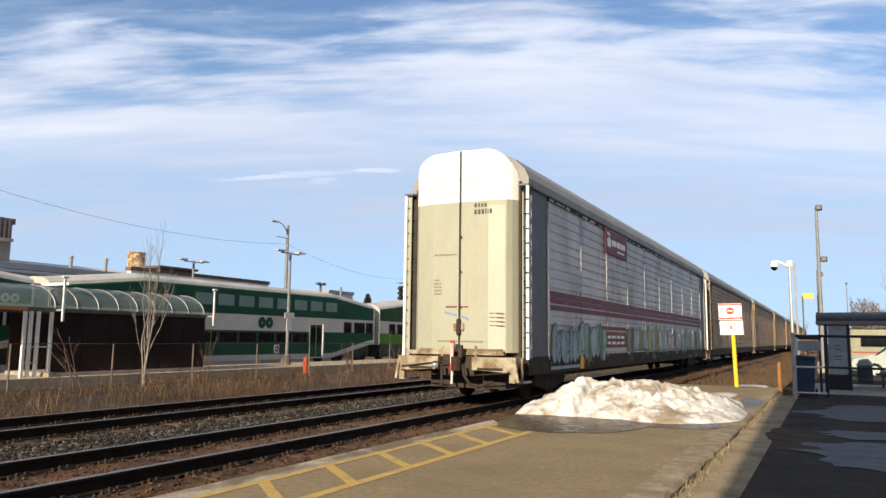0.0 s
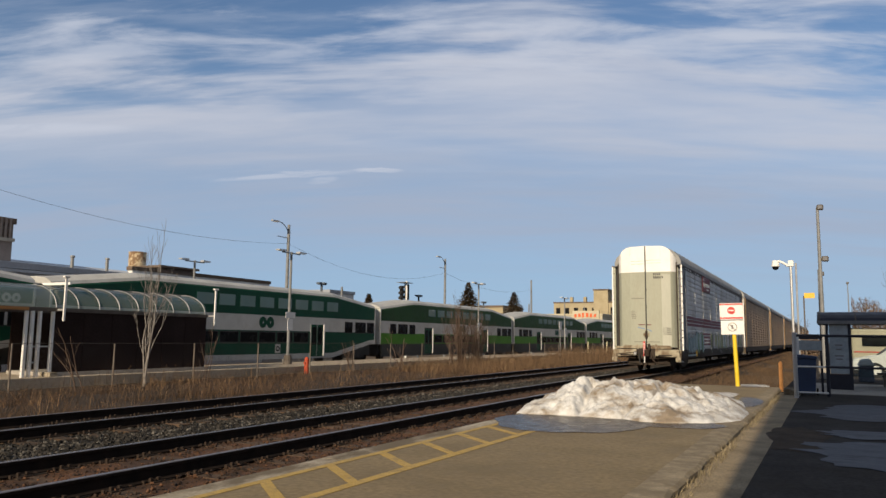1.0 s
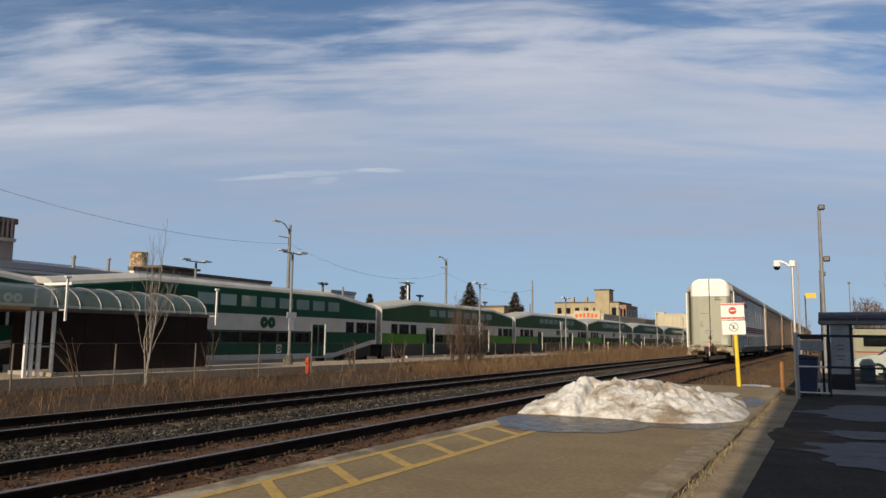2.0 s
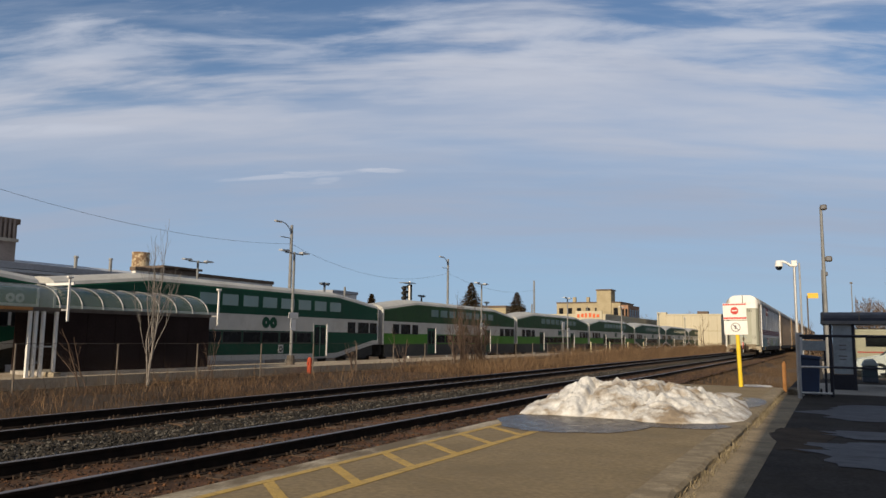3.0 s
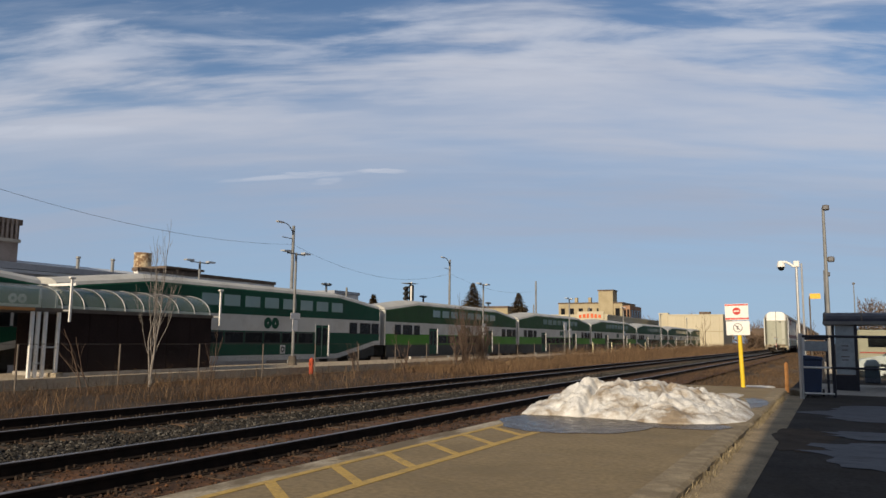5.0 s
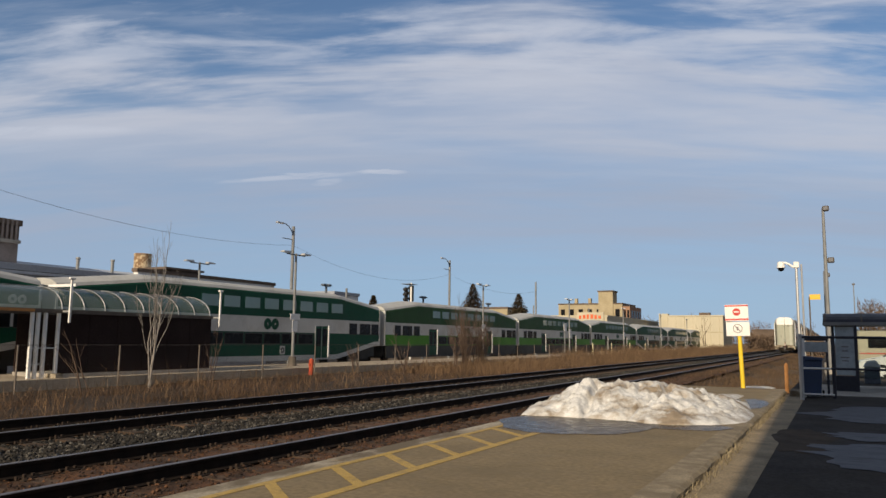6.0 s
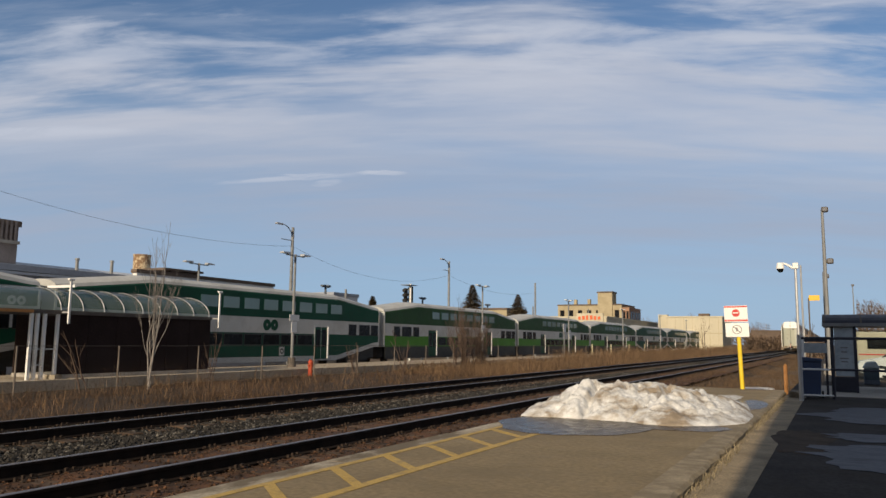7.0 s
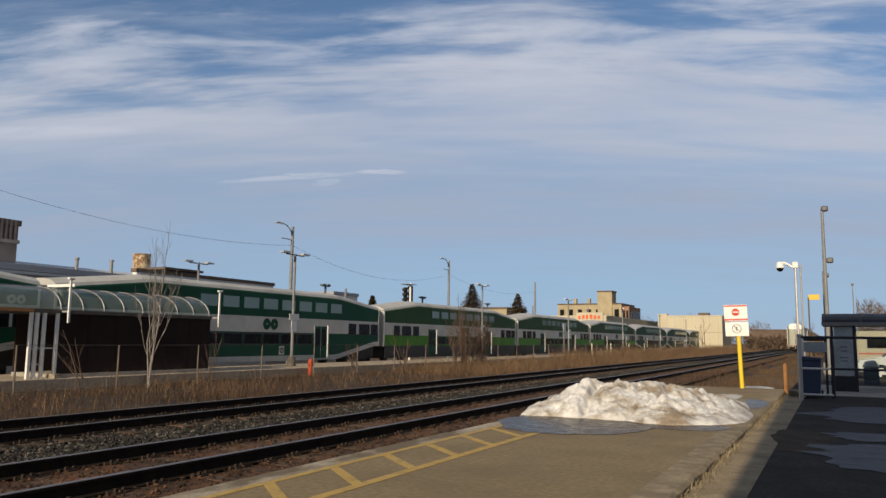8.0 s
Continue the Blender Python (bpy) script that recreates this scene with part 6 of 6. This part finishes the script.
def parked_car(x, y, paint, label, turn=90):
    c = thing("parked_car", pose(x, y, -0.05, 0, 0, turn), label, "car", "parked cars")
    side = [(-2.25, 0.32), (2.25, 0.32), (2.28, 0.62), (2.2, 0.80), (1.25, 0.94), (0.62, 1.46), (-1.35, 1.50), (-2.1, 0.98), (-2.28, 0.85)]
    part("body", prism(B(), side, -0.85, 0.85, "x"), M[paint], c, bevel=0.04)
    for s in (-1, 1):
        part("side_window", prism(B(), [(1.0, 0.98), (0.55, 1.38), (-1.25, 1.42), (-1.75, 1.0)], s * 0.853, s * 0.858, "x"), M["window_dark"], c)
        for yy in (-1.4, 1.4):
            w = part("wheel", cyl(B(), (s * 0.70, yy, 0.32), (s * 0.87, yy, 0.32), 0.32, n=18), M["rubber"], c)
            part("rim", cyl(B(), (s * 0.87, yy, 0.32), (s * 0.88, yy, 0.32), 0.19, n=14), M["alu"], w)
    part("windscreen", prism(B(), [(1.27, 0.945), (0.66, 1.44), (0.69, 1.46), (1.30, 0.965)], -0.72, 0.72, "x"), M["window_dark"], c)
    part("rear_window", prism(B(), [(-1.42, 1.47), (-2.04, 1.03), (-2.07, 1.05), (-1.45, 1.49)], -0.7, 0.7, "x"), M["window_dark"], c)


parked_car(3.1, 37.6, "car_white", "white parked car in sunlight")
parked_car(4.6, 44.5, "car_white", "pale parked car in the car park", 0)
hv = thing("parked_van", pose(3.4, 46, -0.05), "cream delivery van parked in the car park", "van")
part("body", box(B(), -2.4, 2.4, -0.95, 0.95, 0.45, 2.2), M["bldg_cream"], hv, bevel=0.08)
part("windscreen", box(B(), -1.9, -0.5, -0.965, -0.955, 1.3, 1.9), M["window_dark"], hv)
part("red_stripe", box(B(), -2.3, 2.3, -0.962, -0.952, 0.98, 1.04), M["red"], hv)
for x in (-1.5, 1.5):
    for s in (-1, 1):
        part("wheel", cyl(B(), (x, s * 0.75, 0.36), (x, s * 0.96, 0.36), 0.36, n=16), M["rubber"], hv)
for k, (x, y) in enumerate(((-11.6, 226),)):
    parked_car(x, y, "alu", "pale car parked far down the line", 80)
bx = thing("salt_box", pose(1.15, 32.0, LOT), "green grit box with a snowy white lid", "box")
part("body", prism(B(), [(-0.26, 0), (0.26, 0), (0.24, 0.6), (-0.24, 0.6)], -0.2, 0.2), M["graf_dark"], bx, bevel=0.03)
part("lid", prism(B(), [(-0.3, 0.6), (0.3, 0.6), (0.14, 0.88), (-0.16, 0.84)], -0.24, 0.24), M["white"], bx, bevel=0.04)
solid("car_park", box(B(), -1.2, 60, 60.01, 130, -0.6, LOT), M["lot"], "dark asphalt of the car park", "pavement", kind="structure")



def railway_signal(x, y):
    s = thing("railway_signal", pose(x, y, -0.7), "black railway signal heads on a pale mast", "signal")
    part("mast", cyl(B(), (0.34, -0.08, 0), (0.34, -0.08, 7.45), 0.10, 0.09, 10), M["cap"], s, "pale mast")
    part("platform", box(B(), -0.4, 0.6, -0.75, 0.75, 7.30, 7.34), M["pole_grey"], s)
    for dy, z0, z1, w in ((-0.55, 5.6, 7.0, 0.2), (0.42, 5.7, 7.22, 0.27)):
        hd = part("signal_head", box(B(), -0.05, 0.22, dy - w, dy + w, z0, z1), M["rubber"], s, "black backplate", bevel=0.05)
        for k in range(3):
            z = z0 + (z1 - z0) * (k + 0.5) / 3
            part("hood", cyl(B(), (0.10, dy, z), (0.10, dy - 0.42, z), 0.14, 0.15, 10), M["dark"], hd)
        part("bracket", cyl(B(), (0.34, -0.08, (z0 + z1) / 2), (0.1, dy, (z0 + z1) / 2), 0.03, n=6), M["pole_grey"], s)


railway_signal(-36.0, 61.0)


def dark_floodlight(x, y, top):
    p = thing("yard_floodlight", pose(x, y, -0.7), "dark twin floodlight on a thin pole", "lamp post", "yard floodlights")
    part("shaft", cyl(B(), (0, 0, 0), (0, 0, top + 0.65), 0.10, 0.09, 8), M["graf_dark"], p)
    part("crossbar", box(B(), -0.05, 0.05, -0.5, 0.5, top + 0.62, top + 0.72), M["graf_dark"], p)
    for s in (-1, 1):
        part("lamp_head", prism(B(), [(s * 0.14, top + 0.70), (s * 0.52, top + 0.68), (s * 0.50, top + 0.80), (s * 0.18, top + 0.84)], -0.16, 0.16, "x"), M["graf_dark"], p)


for x, y, top in ((-36, 48.0, 5.6), (-36, 63.9, 5.5), (-36, 79.5, 5.6)):
    dark_floodlight(x, y, top)

# ---- fence and hydrant by the far platform ----


M["post_brown"] = mat("weathered_fence_post", (0.12, 0.10, 0.085), (0.19, 0.16, 0.135), 3, 0.85)


def fence():
    f = thing("chain_link_fence", pose(-23.0, 0, -0.5), "thin rusty chain-link fence along the far platform", "fence")
    ys = [3.17 + 3.82 * k for k in range(36)]
    for y in ys:
        part("post", cyl(B(), (0, y, 0), (0, y, 1.57), 0.032, n=6), M["post_brown"], f)
    part("top_rail", cyl(B(), (0, ys[0], 1.58), (0, ys[-1], 1.58), 0.008, n=5), M["pole_dark"], f)
    verts, faces = [], []
    y = ys[0]
    while y < 70:
        for s in (-1, 1):
            k = len(verts)
            t = 0.0014
            verts += [(0.01 * s, y - t, 0.05), (0.01 * s, y + t, 0.05), (0.01 * s, y + 1.5 * s + t, 1.57), (0.01 * s, y + 1.5 * s - t, 1.57)]
            faces.append((k, k + 1, k + 2, k + 3))
        y += 0.075
    me = bpy.data.meshes.new("wire")
    me.from_pydata(verts, [], faces)
    me.materials.append(M["pole_dark"])
    ob = new("wire_mesh", me)
    ob.parent = f
    tagged(ob, kind="stuff")


fence()
hy = thing("fire_hydrant", pose(-23.55, 30.35, -0.5), "orange-red fire hydrant in dead grass", "hydrant")
part("barrel", cyl(B(), (0, 0, 0), (0, 0, 0.72), 0.12, 0.11, 12), M["hydrant"], hy)
part("bonnet", cyl(B(), (0, 0, 0.72), (0, 0, 0.88), 0.14, 0.06, 12), M["hydrant"], hy)
for s in (-1, 1):
    part("outlet", cyl(B(), (0, 0, 0.58), (0, s * 0.19, 0.58), 0.05, n=10), M["hydrant"], hy)


def small_post(y, h, material, label):
    p = thing("bollard_post", pose(-24.2, y, GP), label, "post", "posts on the far platform")
    part("shaft", box(B(), -0.05, 0.05, -0.05, 0.05, 0, h), M[material], p, bevel=0.01)


nt = thing("notice_board", pose(-25.5, 76.1, GP), "white notice board on a thin post", "notice board")
part("post", cyl(B(), (0, 0, 0), (0, 0, 2.8), 0.05, n=8), M["pole_grey"], nt)
part("board", box(B(), 0.03, 0.07, -0.42, 0.42, 2.55, 3.4), M["white"], nt, "white board", bevel=0.01)
for y in (82, 90, 99, 108):
    small_post(y, 1.3, "yellow_pale", "slim pale yellow post on the platform")


# ---- buildings behind the train ----


def building(name, x0, x1, y0, y1, top, wall, roof, label, bays=0, rows=(), face="x", parapet=0.35, zbase=-0.75):
    b = thing(name, pose(0, 0, zbase), label, "building")
    h = top - zbase
    w = part("wall", box(B(), x0, x1, y0, y1, 0, h - parapet), M[wall], b)
    part("roof", box(B(), x0 - 0.12, x1 + 0.12, y0 - 0.12, y1 + 0.12, h - parapet + 0.003, h), M[roof], b, "roof edge")
    for k in range(bays):
        for z0, z1 in rows:
            if face == "x":
                a = y0 + (y1 - y0) * (k + 0.25) / bays
                c = y0 + (y1 - y0) * (k + 0.75) / bays
                f = part("window", box(B(), x1 - 0.05, x1 + 0.03, a, c, z0, z1), M["white"], b, bevel=0.01)
                part("pane", box(B(), x1 + 0.02, x1 + 0.04, a + 0.06, c - 0.06, z0 + 0.06, z1 - 0.06), M["window_dark"], f)
            else:
                a = x0 + (x1 - x0) * (k + 0.25) / bays
                c = x0 + (x1 - x0) * (k + 0.75) / bays
                f = part("window", box(B(), a, c, y0 - 0.03, y0 + 0.05, z0, z1), M["bldg_dark"], b, bevel=0.01)
                part("pane", box(B(), a + 0.08, c - 0.08, y0 - 0.04, y0 - 0.02, z0 + 0.08, z1 - 0.08), M["window_dark"], f)
    return b


bl = building("old_mill", -62, -45, 8, 28.1, 8.5, "bldg_old", "bldg_dark", "old grey-brown mill block with ribbed top storey")
for k in range(14):
    y = 24.0 + 0.29 * k
    part("pilaster", box(B(), -45.0, -44.85, y, y + 0.14, 8.0, 9.2), M["bldg_old"], bl)
    part("opening", box(B(), -44.995, -44.96, y + 0.15, y + 0.28, 8.1, 9.1), M["bldg_dark"], bl)
part("ledge", box(B(), -44.995, -44.75, 8.0, 28.1, 7.78, 7.98), M["concrete_grey"], bl)
for k in range(9):
    part("end_rib", box(B(), -61 + 1.8 * k, -60.4 + 1.8 * k, 7.85, 8.0, 0.2, 8.4), M["bldg_old"], bl)

M["bldg_slate"] = mat("slate_blue_roof", (0.46, 0.49, 0.54), (0.54, 0.57, 0.62), 0.4, 0.6, fine=0.08)
wh = building("warehouse", -75, -40.5, 20.5, 46.4, 5.35, "bldg_grey", "bldg_grey", "long low grey warehouse with a flat metal roof", 10, ((2.0, 3.2),))
part("roof_slope", prism(B(), [(-40.35, 5.55), (-40.35, 5.7), (-46.5, 6.85), (-46.5, 6.2)], 20.3, 46.5), M["bldg_slate"], wh, "pale slate-blue metal roof slope")
part("parapet", box(B(), -40.9, -40.52, 33.5, 47.0, 5.6, 6.36), M["white"], wh, "white parapet")
part("parapet_cap", box(B(), -41.0, -40.45, 33.4, 47.1, 6.362, 6.60), M["bldg_dark"], wh, "dark parapet coping")
part("roof_shed", box(B(), -42.6, -40.6, 36.3, 38.9, 6.1, 6.75), M["bldg_dark"], wh, "brown roof shed")
part("shed_roof", box(B(), -42.9, -40.4, 35.7, 39.2, 6.75, 6.9), M["bldg_dark"], wh)
for y, h in ((29.8, 0.75), (32.3, 0.85)):
    part("roof_vent", cyl(B(), (-41.5, y, 6.1), (-41.5, y, 6.1 + h), 0.10, 0.10, 8), M["pole_grey"], wh)
    part("vent_cap", cyl(B(), (-41.5, y, 6.1 + h), (-41.5, y, 6.22 + h), 0.16, 0.12, 8), M["pole_grey"], wh)
tk = thing("roof_tank", pose(-48.5, 40.5, 5.2), "rusty cream cylindrical tank on the warehouse roof", "tank")
part("shell", cyl(B(), (0, 0, 0), (0, 0, 2.65), 0.66, 0.66, 22), M["rust_tank"], tk, smooth=False)
part("rim", cyl(B(), (0, 0, 2.58), (0, 0, 2.68), 0.69, 0.69, 22), M["rust_tank"], tk)
part("leg_frame", box(B(), -0.7, 0.7, -0.7, 0.7, -0.2, 0.02), M["pole_dark"], tk)

building("white_depot", -62, -50, 68.2, 73.0, 6.7, "white", "bldg_grey", "small white depot with dark windows", 2, ((5.2, 6.3),), "x")
building("tan_store", -62, -54, 128, 138, 7.6, "bldg_tan", "bldg_dark", "low tan store with a dark roof edge", 4, ((5.6, 6.8),), "x")
ml = building("tan_factory", -70.5, -52, 205, 220, 12.1, "bldg_tan", "bldg_dark", "tan brick factory with a square tower", 7, ((8.6, 11.2), (4.8, 7.4)), "y")
part("tower", box(B(), -58.6, -54.5, 204.5, 209, 0, 16.0), M["bldg_tan"], ml, "square brick tower")
part("tower_cap", box(B(), -58.8, -54.3, 204.3, 209.2, 16.0, 16.35), M["bldg_dark"], ml)
part("side_wing", box(B(), -51.99, -50.0, 205.5, 219, 0, 11.9), M["station_wall"], ml, "red brick wing")
for k in range(4):
    part("wing_window", box(B(), -49.995, -49.96, 207 + 3.0 * k, 208.8 + 3.0 * k, 7.6, 10.8), M["window_dark"], ml)
for k in range(2):
    part("wing_window", box(B(), -51.7 + 0.9 * k, -51.1 + 0.9 * k, 205.46, 205.495, 7.6, 10.8), M["window_dark"], ml)
for x in (-66, -62):
    part("chimney", box(B(), x, x + 0.8, 206, 207, 12.85, 14.3), M["bldg_tan"], ml)
sh_ = building("long_store", -64, -41.2, 150, 200, 6.75, "bldg_cream", "bldg_cream", "long cream store with orange lettering shapes on its front")
part("fascia", prism(B(), [(-47.4, 5.4), (-44.6, 4.9), (-41.8, 5.4), (-41.8, 8.1), (-47.4, 8.1)], 149.6, 149.995), M["bldg_cream"], sh_, "pale shaped fascia")
for k, w in enumerate((0.5, 0.55, 0.45, 0.55, 0.5, 0.55)):
    part("letter_bar", box(B(), -47.0 + 0.82 * k, -47.0 + 0.82 * k + w, 149.5, 149.58, 6.75 + 0.06 * (k % 2), 7.72 - 0.12 * abs(k - 2.5)), M["sign_orange"], sh_)
for k in range(9):
    part("side_window", box(B(), -41.19, -41.15, 153 + 5 * k, 156 + 5 * k, 4.8, 6.2), M["window_tint"], sh_)
cb = building("cream_building", -36.6, -23.6, 188, 205, 8.0, "bldg_cream", "bldg_cream", "large plain cream metal-clad building", parapet=0.3)
part("roof_unit", box(B(), -29.5, -27.0, 191, 193, 8.75, 9.5), M["bldg_dark"], cb)
part("side_tower", box(B(), -38.8, -36.61, 189, 191, 0, 9.2), M["bldg_cream"], cb)
for k in range(7):
    part("wall_seam", box(B(), -36.5 + 2 * k, -36.44 + 2 * k, 187.97, 188.0, 0.2, 8.4), M["bldg_tan"], cb)
for z0 in (0.2, 4.6):
    part("wall_course", box(B(), -36.6, -23.6, 187.975, 188.0, z0, z0 + 0.12), M["bldg_tan"], cb)
building("brown_shed", -22, -10, 240, 250, 5.6, "bldg_dark", "bldg_dark", "low brown shed at the end of the tracks")

# unseen blocks behind the camera, placed and sized to throw the pavement's shade
building("station_wing", 1.2, 22, -24, -4.62, 14.0, "station_wall", "bldg_dark", "unseen brick wing behind the camera, set back to clear the shade edge")
st = building("station_building", -0.72, 22, -4.6, -1.6, 14.0, "station_wall", "bldg_dark", "unseen brick block behind the camera, added to shade the pavement", 5, ((1.0, 2.6),), "y")

# ---- wires ----


def wire(p, q, sag, n=18):
    cu = bpy.data.curves.new("wire", 'CURVE')
    cu.dimensions, cu.bevel_depth, cu.bevel_resolution = '3D', 0.009, 0
    sp = cu.splines.new('POLY')
    sp.points.add(n)
    for k in range(n + 1):
        u = k / n
        sp.points[k].co = (p[0] + (q[0] - p[0]) * u, p[1] + (q[1] - p[1]) * u, p[2] + (q[2] - p[2]) * u - 4 * sag * u * (1 - u), 1)
    cu.materials.append(M["pole_dark"])
    tagged(new("overhead_wire", cu), "thin sagging overhead wire between poles", "wire", "overhead wires")


wire((-36.5, 12.0, 10.2), (-36.5, 44.3, 8.45), 1.35)
wire((-36.5, 44.3, 8.45), (-36.5, 70.5, 8.4), 1.5)
wire((-36.5, 70.5, 8.4), (-36.5, 96.6, 8.2), 1.0)

# ---- ties with their plates, last ----


def ties():
    bm = box(B(), -1.28, 1.28, -0.115, 0.115, -0.36, -0.168)
    bmesh.ops.bevel(bm, geom=bm.edges[:], offset=0.012, segments=1, affect='EDGES')
    tie_me = finish(bm, M["tie"])
    bm = B()
    box(bm, -0.17, 0.17, -0.09, 0.09, -0.168, -0.152)
    for x in (-0.115, 0.115):
        for y in (-0.05, 0.05):
            box(bm, x - 0.018, x + 0.018, y - 0.016, y + 0.016, -0.152, -0.115)
    box(bm, -0.13, -0.09, -0.15, -0.13, -0.17, -0.13), box(bm, 0.09, 0.13, -0.15, -0.13, -0.17, -0.13)
    plate_me = finish(bm, M["iron"])
    rng = random.Random(2)
    for t in tracks[:2]:
        for k in range(110):
            y = 2 + 0.56 * k + rng.uniform(-0.03, 0.03)
            o = new("tie", tie_me)
            o.parent = t
            o.matrix_basis = pose(rng.uniform(-0.03, 0.03), y, rng.uniform(-0.012, 0.004), 0, 0, rng.uniform(-0.8, 0.8))
            for s in (-0.7525, 0.7525):
                q = new("tie_plate", plate_me)
                q.parent = o
                q.matrix_basis = pose(s, 0, 0)


ties()


def motions():
    rows = [(0, 15.1), (0.5, 24.6), (1, 34.4), (1.5, 44.3), (2, 54.3), (2.5, 64.4), (3, 74.6), (3.5, 84.8), (4, 95.0), (4.5, 105.2),
            (5, 115.4), (5.5, 125.6), (6, 135.8), (6.5, 146.0), (7, 156.2), (7.5, 166.4), (8, 176.6)]
    for k, car in enumerate(train):
        walk(car, [(t, pose(TRACK_1, y + CAR_PITCH * k, 0)) for t, y in rows])


motions()
